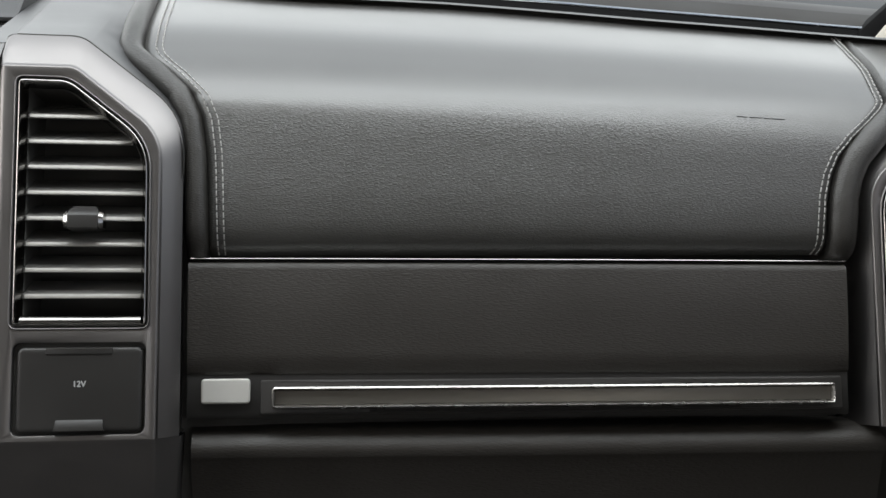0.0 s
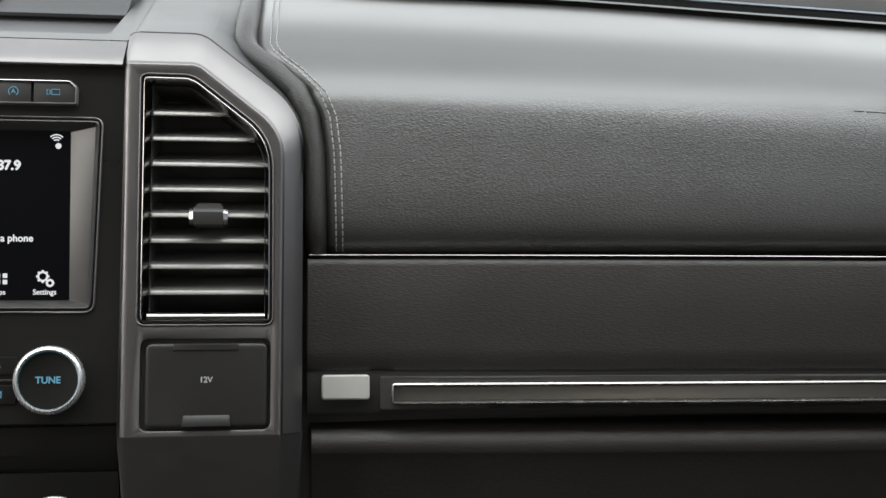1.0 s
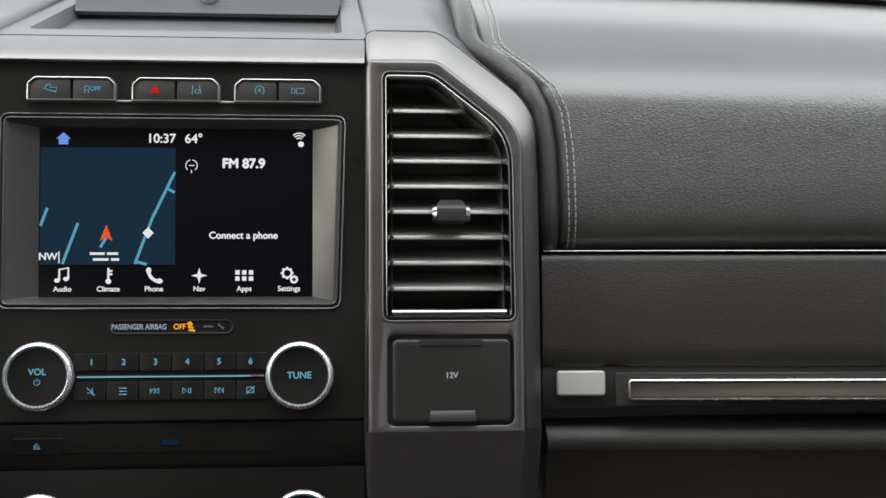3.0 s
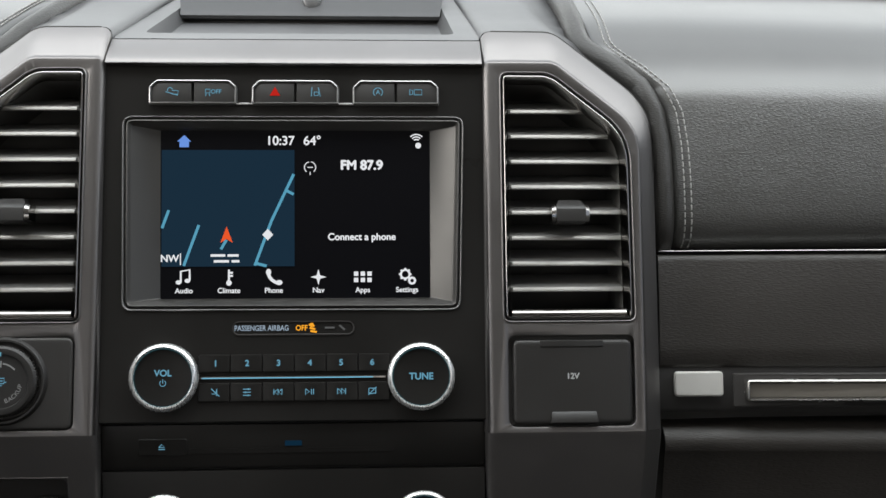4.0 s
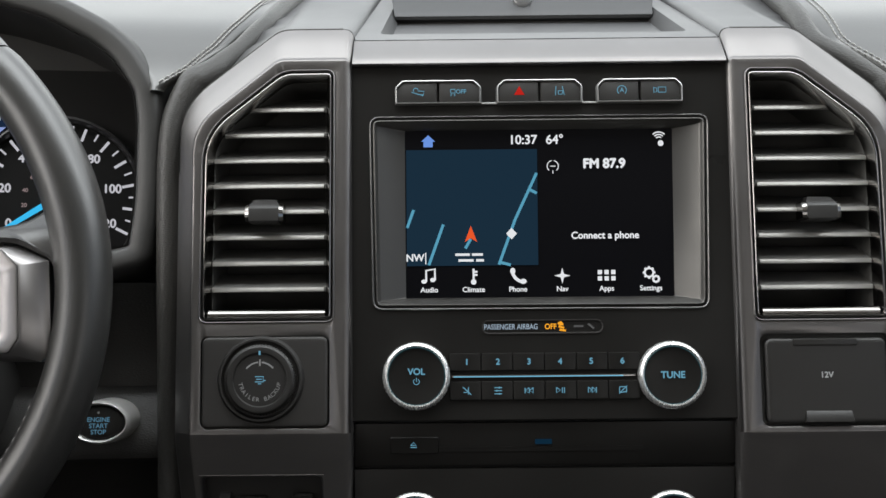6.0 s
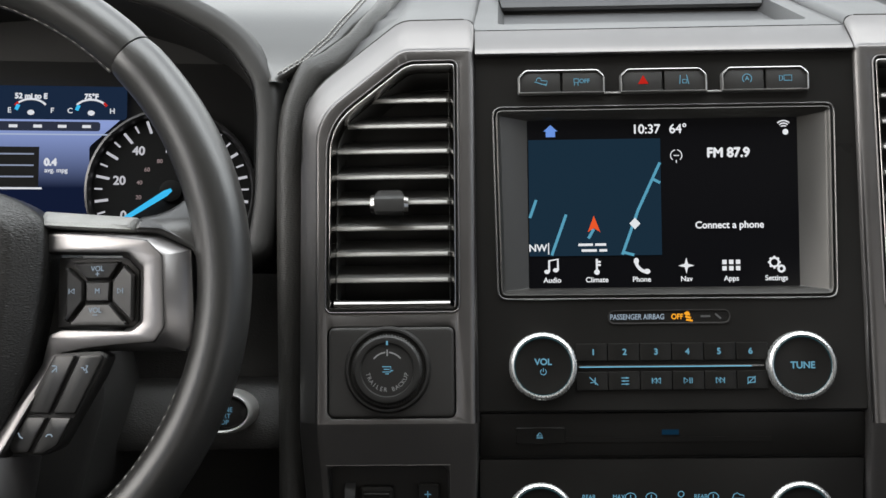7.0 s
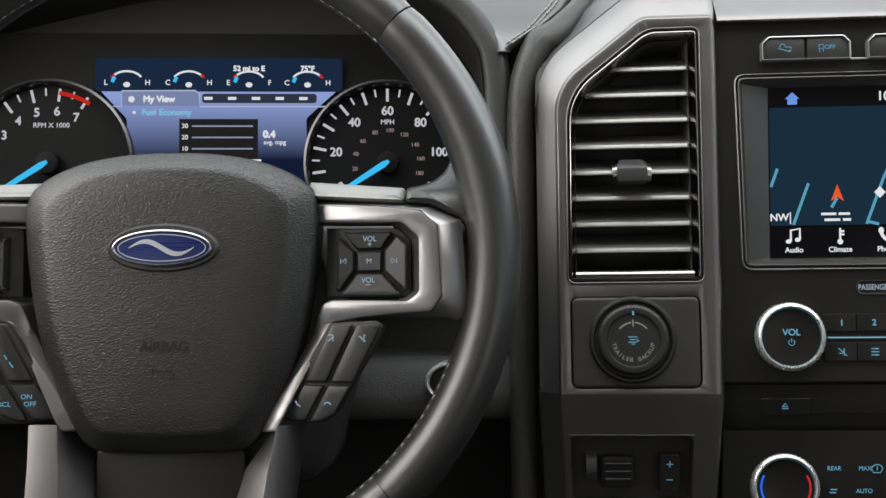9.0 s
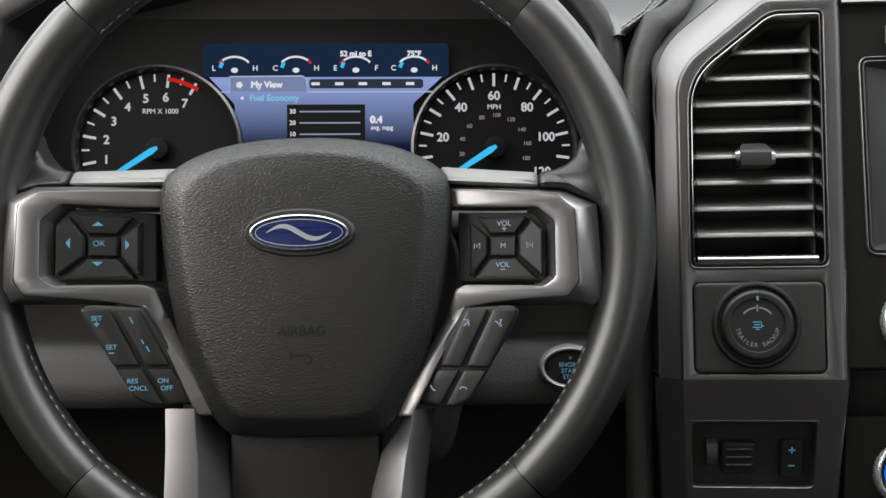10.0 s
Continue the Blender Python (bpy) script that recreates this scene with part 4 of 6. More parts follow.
box(bm, -0.1222, 0.008, -0.053, 0.1222, 0.03, -0.0490)
box(bm, -0.1222, 0.014, -0.0822, 0.1222, 0.03, -0.0785)
part("seam_backing", bm, VOID, stack)


def scr_y(x, z):
    return 0.0125 - (z - 0.04) * 0.062


bm = bmesh.new()
n = 4
scr_r = rrect(-0.0863, 0.0265, 0.0857, 0.1340, 0.0008)
loft(bm, [(grow(BEZ, -0.0008), 0.0016), (grow(BEZ, -0.0016), 0.0012), (grow(BEZ, -0.0020), -0.0004), (grow(BEZ, -0.0027), -0.0008), (grow(BEZ, -0.0034), -0.0002), (grow(BEZ, -0.0040), 0.0010), (grow(BEZ, -0.0052), 0.0022), (scr_r, scr_y)], False, False)
part("screen_bezel", bm, satin("bezel_plastic", (0.068, 0.0655, 0.0615), 0.34, 0.55, (60, 60, 60), 0.03), stack, "dark grey sloping screen surround", 40)
bm = bmesh.new()
loft(bm, [(grow(BEZ, 0.0006), 0.0004), (grow(BEZ, 0.0003), -0.0009), (grow(BEZ, -0.0002), -0.0012), (grow(BEZ, -0.0007), -0.0008), (grow(BEZ, -0.0009), 0.0016)], False, False)
part("bezel_edge", bm, satin("bezel_bead", (0.22, 0.215, 0.21), 0.35, 0.8, (60, 60, 60), 0.03), stack, "thin grey bead of the screen surround", 60)
bm = bmesh.new()
flat(bm, [(-0.088, 0.0250), (0.0875, 0.0250), (0.0875, 0.1355), (-0.088, 0.1355)], lambda x, z: scr_y(x, z) + 0.0001)
display = part("touchscreen", bm, GLASS_BLACK, stack, "lit touchscreen with map and radio page", 0)


def lift(d):
    return lambda x, z: scr_y(x, z) - d


draw("map_tile", [], MAP_BLUE, display, lift(0.0003), fills=[[(-0.0856, 0.0470), (-0.0013, 0.0470), (-0.0013, 0.1215), (-0.0856, 0.1215)]])
MAP_ROADS = ([[(-0.0265, 0.0475), (-0.0160, 0.0760), (-0.0018, 0.1060)], [(-0.0065, 0.0955), (-0.0018, 0.0930)], [(-0.0260, 0.0490), (-0.0190, 0.0472)],
                   [(-0.0715, 0.0475), (-0.0620, 0.0735)], [(-0.0852, 0.0715), (-0.0810, 0.0830)], [(-0.0480, 0.0580), (-0.0445, 0.0640)]])
for road in MAP_ROADS:
    draw("map_road", [road], ROAD_BLUE, display, lift(0.0005), 0.0018)
draw("map_arrow", [], ARROW_RED, display, lift(0.0007), fills=[[(-0.0484, 0.0620), (-0.0444, 0.0645), (-0.0404, 0.0620), (-0.0444, 0.0725)]])
draw("map_marker", [], WHITE_GLOW, display, lift(0.0007), fills=[[(-0.0183, 0.0635), (-0.0148, 0.0672), (-0.0183, 0.0709), (-0.0218, 0.0672)]])
draw("street_bars", [[(-0.0545, 0.0540), (-0.0452, 0.0540)], [(-0.0438, 0.0540), (-0.0368, 0.0540)], [(-0.0525, 0.0503), (-0.0428, 0.0503)], [(-0.0412, 0.0503), (-0.0362, 0.0503)]], WHITE_GLOW, display, lift(0.0008), 0.0016)
draw("compass_bar", [[(-0.0735, 0.0480), (-0.0735, 0.0555)]], WHITE_GLOW, display, lift(0.0008), 0.0007)
write("compass", "NW", 0.0064, -0.0803, 0.0520, lift(0.0008), WHITE_GLOW, display, bold=0.00018)
write("clock", "10:37", 0.0082, -0.0103, 0.1272, lift(0.0006), WHITE_GLOW, display, bold=0.00018)
write("temperature", "64°", 0.0082, 0.0101, 0.1272, lift(0.0006), WHITE_GLOW, display, bold=0.00018)
write("station", "FM 87.9", 0.0084, 0.0417, 0.1115, lift(0.0006), WHITE_GLOW, display, bold=0.0004)
write("phone_prompt", "Connect a phone", 0.0062, 0.0417, 0.0655, lift(0.0006), WHITE_GLOW, display, bold=0.0002)
hx, hz = -0.0713, 0.1268
draw("home_icon", [], HOME_BLUE, display, lift(0.0006), fills=[[(hx - 0.0045, hz), (hx + 0.0045, hz), (hx, hz + 0.0042)], [(hx - 0.003, hz - 0.0036), (hx + 0.003, hz - 0.0036), (hx + 0.003, hz), (hx - 0.003, hz)]])
wx, wz = 0.0770, 0.1262
draw("wireless_icon", [arc(wx, wz, r, 45, 135, 8) for r in (0.0022, 0.0038, 0.0054)], WHITE_GLOW, display, lift(0.0006), 0.0008, fills=[circle(wx + 0.0012, wz - 0.0018, 0.0019, n=12)])
draw("tower_icon", [arc(0.0087, 0.1103, 0.0036, -50, 80, 10), arc(0.0087, 0.1103, 0.0036, 100, 230, 10), [(0.0087, 0.1075), (0.0087, 0.1055)], [(0.0070, 0.1103), (0.0105, 0.1103)]], WHITE_GLOW, display, lift(0.0006), 0.0006)
for i, w in enumerate(("Audio", "Climate", "Phone", "Nav", "Apps", "Settings")):
    cx = -0.0713 + 0.0284 * i
    write("caption", w, 0.0046, cx, 0.0315, lift(0.0006), WHITE_GLOW, display, bold=0.00012)
    z = 0.0400
    S, Fl = [], []
    if w == "Audio":
        S = [[(cx - 0.002, z - 0.003), (cx - 0.002, z + 0.004), (cx + 0.0036, z + 0.005), (cx + 0.0036, z - 0.002)]]
        Fl = [circle(cx - 0.0034, z - 0.003, 0.0018, 0.0014, 10), circle(cx + 0.0022, z - 0.002, 0.0018, 0.0014, 10)]
    elif w == "Climate":
        S = [[(cx, z + 0.005), (cx, z - 0.003)], [(cx, z + 0.003), (cx + 0.0025, z + 0.003)], [(cx, z + 0.001), (cx + 0.0025, z + 0.001)]]
        Fl = [circle(cx, z - 0.0035, 0.0018, n=10)]
    elif w == "Phone":
        S = [arc(cx + 0.0042, z + 0.0040, 0.0078, 180, 270, 8)]
        Fl = [circle(cx - 0.0033, z + 0.0032, 0.0017, 0.0022, 10), circle(cx + 0.0034, z - 0.0034, 0.0022, 0.0017, 10)]
    elif w == "Nav":
        k = 0.0014
        Fl = [[(cx, z + 0.0052), (cx - k, z), (cx, z - 0.0052), (cx + k, z)], [(cx - 0.0052, z), (cx, z - k), (cx + 0.0052, z), (cx, z + k)]]
    elif w == "Apps":
        Fl = [[(cx + a - 0.0014, z + b - 0.0014), (cx + a + 0.0014, z + b - 0.0014), (cx + a + 0.0014, z + b + 0.0014), (cx + a - 0.0014, z + b + 0.0014)] for a in (-0.0043, 0, 0.0043) for b in (-0.0020, 0.0020)]
    else:
        for gx, gz, r in ((cx - 0.0012, z + 0.0015, 0.0028), (cx + 0.0032, z - 0.0026, 0.0018)):
            S.append(arc(gx, gz, r, 0, 360, 14))
            S += [[(gx + r * math.cos(a), gz + r * math.sin(a)), (gx + r * 1.45 * math.cos(a), gz + r * 1.45 * math.sin(a))] for a in [math.pi * j / 4 for j in range(8)]]
    draw("menu_icon", S, WHITE_GLOW, display, lift(0.0006), 0.0013 if w != "Phone" else 0.0021, Fl)

# rocker switches above the screen
for k, x0 in enumerate((-0.0913, -0.0268, 0.0370)):
    x1, xm = x0 + 0.0537, x0 + 0.0268
    outline = [(x0, 0.1496), (x1, 0.1496), (x1, 0.1602), (x1 - 0.0042, 0.1642), (x0 + 0.0042, 0.1642), (x0, 0.1602)]
    bm = bmesh.new()
    o = rounded(outline, 0.001, 2)
    loft(bm, [(grow(o, 0.0009), 0.0005), (grow(o, 0.0008), -0.0012), (grow(o, 0.0002), -0.0036), (grow(o, -0.0003), -0.0038), (grow(o, -0.0006), -0.0034), (grow(o, -0.0007), -0.0008)], False, False)
    sw = part("switch_frame", bm, satin("switch_edge", (0.42, 0.415, 0.41), 0.34, 0.8) if k == 0 else bpy.data.materials["switch_edge"], stack, "bright edge round two black switches", 40)
    for a, b, left in ((x0, xm - 0.0003, True), (xm + 0.0003, x1, False)):
        if left:
            q = [(a, 0.1493), (b, 0.1493), (b, 0.1638), (a + 0.0042, 0.1638), (a, 0.1598)]
        else:
            q = [(a, 0.1493), (b, 0.1493), (b, 0.1598), (b - 0.0042, 0.1638), (a, 0.1638)]
        bm = bmesh.new()
        slab(bm, grow(q, -0.0004), -0.0026, 0.004, 0.0009)
        part("switch", bm, BUTTON, sw)
for x0, x1 in ((-0.0372, -0.0275), (0.0270, 0.0365)):
    bm = bmesh.new()
    slab(bm, [(x0 - 0.002, 0.1490), (x1 + 0.002, 0.1490), (x1, 0.1503), (x0, 0.1503)], -0.0014, 0.003, 0.0003)
    part("bright_clip", bm, bpy.data.materials["switch_edge"], stack)
iy, iz = -0.0028, 0.1570
c = -0.0775
draw("hill_icon", [arc(c - 0.0015, iz + 0.0012, 0.002, 20, 200, 8), [(c - 0.005, iz), (c + 0.0045, iz - 0.003)], [(c, iz + 0.001), (c + 0.005, iz + 0.0006), (c + 0.0045, iz - 0.0022), (c, iz - 0.002)]], ICE, stack, iy, 0.0007)
c = -0.0525
draw("slide_icon", [[(c - 0.005, iz + 0.002), (c - 0.0015, iz + 0.002), (c - 0.0015, iz - 0.001), (c - 0.005, iz - 0.001), (c - 0.005, iz + 0.002)], [(c - 0.0045, iz - 0.0015), (c - 0.0048, iz - 0.0035)], [(c - 0.0020, iz - 0.0015), (c - 0.0017, iz - 0.0035)]], ICE, stack, iy, 0.0007)
write("off_mark", "OFF", 0.0048, c + 0.0033, iz, iy, ICE, stack, bold=0.0001)
c = -0.0128
draw("hazard_icon", [], RED_GLOW, stack, iy, fills=[[(c - 0.0042, iz - 0.0030), (c + 0.0042, iz - 0.0030), (c, iz + 0.0042)]])
c = 0.0130
draw("lane_icon", [[(c - 0.0035, iz - 0.0035), (c - 0.0030, iz + 0.0038)], [(c + 0.0035, iz - 0.0035), (c + 0.0020, iz + 0.0038)], [(c - 0.0012, iz), (c + 0.0022, iz), (c + 0.0018, iz - 0.0028), (c - 0.0012, iz - 0.0028), (c - 0.0012, iz)]], ICE, stack, iy, 0.0007)
c = 0.0525
draw("stop_start_icon", [arc(c, iz, 0.0036, -50, 230, 16)], ICE, stack, iy, 0.0007)
write("auto_mark", "A", 0.0048, c, iz, iy, ICE, stack, bold=0.0001)
c = 0.0765
draw("camera_icon", [[(c - 0.001, iz - 0.002), (c + 0.005, iz - 0.002), (c + 0.005, iz + 0.0022), (c - 0.001, iz + 0.0022), (c - 0.001, iz - 0.002)], [(c - 0.0022, iz - 0.0014), (c - 0.0046, iz - 0.0022), (c - 0.0046, iz + 0.0022), (c - 0.0022, iz + 0.0014), (c - 0.0022, iz - 0.0014)]], ICE, stack, iy, 0.0007)

for nm, c in (("hill_icon", -0.0775), ("slide_icon", -0.0525), ("off_mark", -0.0525), ("hazard_icon", -0.0128), ("lane_icon", 0.0130), ("stop_start_icon", 0.0525), ("auto_mark", 0.0525), ("camera_icon", 0.0765)):
    o = bpy.data.objects[nm]
    o.scale, o.location = (0.8, 1, 0.8), (c * 0.2, 0, iz * 0.2)

# airbag indicator
bm = bmesh.new()
capsule = rrect(-0.0385, 0.0030, 0.0375, 0.0118, 0.0042)
loft(bm, [(capsule, 0.0), (capsule, -0.0006), (grow(capsule, -0.0006), -0.0006), (grow(capsule, -0.0009), -0.0001)], False, False)
part("indicator_rim", bm, BLACK_PLASTIC, stack)
PALE_PRINT = glow("pale_indicator_print", (0.40, 0.50, 0.60), 0.7)
write("airbag_caption", "PASSENGER AIRBAG", 0.0047, -0.0203, 0.0073, -0.0004, PALE_PRINT, stack, bold=0.0001, wide=0.80)
write("airbag_off", "OFF", 0.0047, 0.0045, 0.0073, -0.0004, AMBER_GLOW, stack, bold=0.00015, wide=0.9)
draw("airbag_icon", [[(0.0090, 0.0095), (0.0125, 0.0085)], [(0.0095, 0.0075), (0.0130, 0.0065)], [(0.0100, 0.0055), (0.0140, 0.0048)]], AMBER_GLOW, stack, -0.0004, 0.0013, fills=[circle(0.0108, 0.0093, 0.0014, n=8)])
draw("indicator_blank", [[(0.0190, 0.0075), (0.0250, 0.0075)], [(0.0280, 0.0090), (0.0315, 0.0060)]], DIM_PRINT, stack, -0.0004, 0.0012)


def knob(name, x, z, words, r=0.0208, back=0.0):
    bm = bmesh.new()
    m = 96
    teeth = [(x + (r + (0.00025 if i % 2 else 0)) * math.cos(2 * math.pi * i / m), z + (r + (0.00025 if i % 2 else 0)) * math.sin(2 * math.pi * i / m)) for i in range(m)]
    loft(bm, [(circle(x, z, r - 0.0031, n=m), -0.0052), (circle(x, z, r - 0.0026, n=m), -0.0066), (circle(x, z, r - 0.0019, n=m), -0.0068), (circle(x, z, r - 0.0008, n=m), -0.0062), (circle(x, z, r - 0.0001, n=m), -0.0052),
              (teeth, -0.0048), (teeth, 0.0045)], False, False)
    k = part(name, bm, CHROME_SATIN, stack, "satin chrome ring knob with a black face", 40)
    k.location = (0, back, 0)
    bm = bmesh.new()
    loft(bm, [(circle(x, z, r - 0.0040, n=m), -0.0050), (circle(x, z, r - 0.0031, n=m), -0.0053), (circle(x, z, r - 0.0029, n=m), -0.003)], True, False)
    part("knob_face", bm, BLACK_GLOSS, k, "black knob face")
    bm = bmesh.new()
    loft(bm, [(circle(x, z, r - 0.0034, n=m), -0.0053), (circle(x, z, r - 0.0029, n=m), -0.0055)], False, False)
    part("light_ring", bm, glow("faint_ring_light", (0.10, 0.40, 0.50), 0.15) if "faint_ring_light" not in bpy.data.materials else bpy.data.materials["faint_ring_light"], k)
    if words == "VOL":
        write("knob_word", "VOL", 0.0055, x, z + 0.0026, -0.0055, ICE, k, bold=0.0002)
        draw("power_mark", [arc(x, z - 0.0034, 0.0018, 125, 415, 14), [(x, z - 0.0034), (x, z - 0.0010)]], ICE, k, -0.0055, 0.0005)
    elif words:
        write("knob_word", words, 0.0058, x, z, -0.0055, ICE, k, bold=0.0002)
    return k


CHROME_SATIN = satin("satin_chrome", (0.82, 0.82, 0.81), 0.28, 0.8, (900, 900, 20), 0.05)
knob("volume_knob", -0.0795, -0.0225, "VOL")
knob("tune_knob", 0.0790, -0.0232, "TUNE")
BLUE_ARC, RED_ARC = glow("cold_arc", (0.02, 0.16, 0.9), 0.9), glow("hot_arc", (0.7, 0.03, 0.04), 0.7)
for x in (-0.0815, 0.0805):
    k = knob("temperature_knob", x, -0.1162, "", back=0.0160)
    draw("cold_mark", [arc(x, -0.1162, 0.0150, 150, 215, 12)], BLUE_ARC, k, -0.0055, 0.0013)
    draw("hot_mark", [arc(x, -0.1162, 0.0150, -35, 30, 12)], RED_ARC, k, -0.0055, 0.0013)

# station buttons in two rows with a lit line between
for row, (z0, z1) in enumerate(((-0.0198, -0.0088), (-0.0378, -0.0262))):
    for i in range(6):
        x0 = -0.0590 + 0.01975 * i
        bm = bmesh.new()
        slab(bm, rrect(x0 + 0.0002, z0, x0 + 0.0195, z1, 0.0006, 2), -0.0016, 0.003, 0.0006)
        b = part("station_button" if row == 0 else "mode_button", bm, BLACK_GLOSS, stack)
        cx, cz = x0 + 0.0098 - 0.0004 * (i - 2.5), (z0 + z1) / 2
        if row == 0:
            write("number", str(i + 1), 0.0052, cx, cz, -0.0018, ICE, b, bold=0.00022)
        else:
            S, Fl = [], []
            if i == 0:
                S = [[(cx - 0.003, cz + 0.0028), (cx + 0.003, cz - 0.0028)], [(cx - 0.0025, cz - 0.001), (cx, cz - 0.001), (cx + 0.001, cz + 0.0026), (cx + 0.001, cz - 0.0026)]]
            elif i == 1:
                S = [[(cx - 0.0028, cz + d), (cx + 0.0028, cz + d)] for d in (-0.0022, 0, 0.0022)]
                Fl = [circle(cx + e, cz + d, 0.0008, n=6) for e, d in ((0.001, 0.0022), (-0.001, 0), (0.001, -0.0022))]
            elif i in (2, 4):
                e = -1 if i == 2 else 1
                S = [[(cx + e * a, cz + 0.002), (cx + e * (a + 0.0026), cz), (cx + e * a, cz - 0.002), (cx + e * a, cz + 0.002)] for a in (-0.0026, 0.0002)] + [[(cx + e * 0.0032, cz + 0.002), (cx + e * 0.0032, cz - 0.002)]]
            elif i == 3:
                S = [[(cx - 0.003, cz + 0.002), (cx - 0.0002, cz), (cx - 0.003, cz - 0.002), (cx - 0.003, cz + 0.002)], [(cx + 0.0012, cz + 0.002), (cx + 0.0012, cz - 0.002)], [(cx + 0.0027, cz + 0.002), (cx + 0.0027, cz - 0.002)]]
            else:
                S = [rrect(cx - 0.0025, cz - 0.002, cx + 0.0025, cz + 0.002, 0.0006, 2) + [(cx + 0.0025, cz - 0.0014)], [(cx - 0.003, cz - 0.0028), (cx + 0.003, cz + 0.0028)]]
            draw("mode_icon", [[(cx + (a - cx) * 0.86, cz + (c - cz) * 0.86) for a, c in q] for q in S], ICE, b, -0.0018, 0.0006, [[(cx + (a - cx) * 0.86, cz + (c - cz) * 0.86) for a, c in q] for q in Fl])
bm = bmesh.new()
slab(bm, rrect(-0.0575, -0.0240, 0.0570, -0.0223, 0.0004, 2), -0.0012, 0.003, 0.0004)
ln = part("trim_line", bm, CHROME_DARK, stack, "bright line with a blue light in it")
draw("line_light", [[(-0.0565, -0.0233), (0.0490, -0.0233)]], glow("line_light", (0.22, 0.58, 0.80), 0.8), ln, -0.0014, 0.0007)

# disc slot
bm = bmesh.new()
loft(bm, [(rrect(-0.066, -0.0700, 0.062, -0.0670, 0.0008, 2), lambda x, z: lean_y(x, z) - 0.0004), (rrect(-0.066, -0.0700, 0.062, -0.0670, 0.0008, 2), 0.02)])
part("disc_slot", bm, BLACK_GLOSS, stack)
bm = bmesh.new()
EJ = rrect(-0.0965, -0.0710, -0.0660, -0.0605, 0.0012, 2)
loft(bm, [(grow(EJ, -0.0006), lambda x, z: lean_y(x, z) - 0.0008), (EJ, lambda x, z: lean_y(x, z) - 0.0002), (EJ, 0.02)])
e = part("eject_button", bm, BLACK_GLOSS, stack)
c, cz = -0.0818, -0.0656
draw("eject_mark", [[(c - 0.0020, cz - 0.0014), (c + 0.0020, cz - 0.0014)], [(c - 0.0018, cz - 0.0002), (c, cz + 0.0018), (c + 0.0018, cz - 0.0002), (c - 0.0018, cz - 0.0002)]], ICE, e, lambda x, z: lean_y(x, z) - 0.0010, 0.0005)
draw("slot_light", [[(-0.0060, -0.0640), (0.0045, -0.0640)]], glow("slot_light", (0.02, 0.10, 0.20), 0.2), stack, lambda x, z: lean_y(x, z) - 0.0003, 0.0032)

# climate buttons


def climate_y(x, z):
    return lean_y(x, z) - 0.0004


for w, x, z in (("REAR", -0.0512, -0.1022), ("MAX", -0.0325, -0.1022), ("REAR", 0.0185, -0.1022), ("AUTO", -0.0325, -0.1165)):
    write("climate_word", w, 0.0040, x, z - 0.0025, climate_y, ICE, stack, wide=0.9, bold=0.00005)
for x in (-0.0252, -0.0123, 0.0262):
    z = -0.1047
    draw("screen_heat_icon", [arc(x, z - 0.001, 0.0036, 20, 160, 8), [(x - 0.0034, z + 0.0003), (x - 0.0022, z - 0.0025), (x + 0.0022, z - 0.0025), (x + 0.0034, z + 0.0003)], [(x, z - 0.001), (x, z + 0.0015)]], ICE, stack, climate_y, 0.0006)
draw("airflow_icon", [arc(0.0062, -0.1030, 0.0018, 0, 360, 10), [(0.0045, -0.1060), (0.0030, -0.1080), (-0.0020, -0.1080)], [(0.0062, -0.1053), (0.0055, -0.1095)]], ICE, stack, climate_y, 0.0006)
draw("recirculate_icon", [[(0.0380, -0.1060), (0.0455, -0.1060), (0.0450, -0.1040), (0.0425, -0.1035), (0.0410, -0.1023), (0.0390, -0.1035), (0.0380, -0.1060)]], ICE, stack, climate_y, 0.0006)
draw("seat_heat_icon", [[(-0.0530, -0.1180), (-0.0490, -0.1180)], [(-0.0535, -0.1200), (-0.0495, -0.1200)]], ICE, stack, climate_y, 0.0007)

# silver bar above the panel, and the tray behind it
bm = bmesh.new()
rows = [[(x, y, z) for x in np.linspace(-0.1190, 0.1190, 9)] for y, z in ((0.004, 0.1742), (-0.0040, 0.1744), (-0.0050, 0.1752), (-0.0046, 0.1765), (-0.0030, 0.1790), (0.0090, 0.1942), (0.0105, 0.1948), (0.02, 0.1945))]
sheet(bm, rows)
part("upper_bar", bm, SILVER, stack, "satin silver bar above the controls", 30)

tray = thing("dash_tray", "grey dashboard-top tray with a hooded lid", "dashboard", (MID, PLANE, 0))


def top_z(y):
    return 0.1952 + (y - 0.0106) * SLOPE


bm = bmesh.new()
outer = [(-0.1185, 0.0114), (0.1185, 0.0114), (0.1225, 0.05), (0.1205, 0.12), (0.117, 0.215), (-0.117, 0.215), (-0.1205, 0.12), (-0.1225, 0.05)]
hole = rounded([(-0.1035, 0.029), (0.1035, 0.029), (0.1015, 0.075), (0.0985, 0.145), (-0.0985, 0.145), (-0.1015, 0.075)], 0.006)
rs = plate(bm, outer, [hole], 0)
low = []
for v in list(bm.verts):
    x, z = v.co.x, v.co.z
    v.co = (x, z, top_z(z))
lip = [bm.verts.new((x * 0.994, y + 0.0006, top_z(y) - 0.0012)) for x, y in hole]
for x, y in hole:
    low.append(bm.verts.new((x * 0.955, y + 0.004, top_z(y) - 0.0085)))
bridge(bm, rs[1], lip)
bridge(bm, lip, low)
bm.faces.new(low)
part("tray_surround", bm, GREY_TOP, tray, "soft grey surround with a sunk tray", 30)
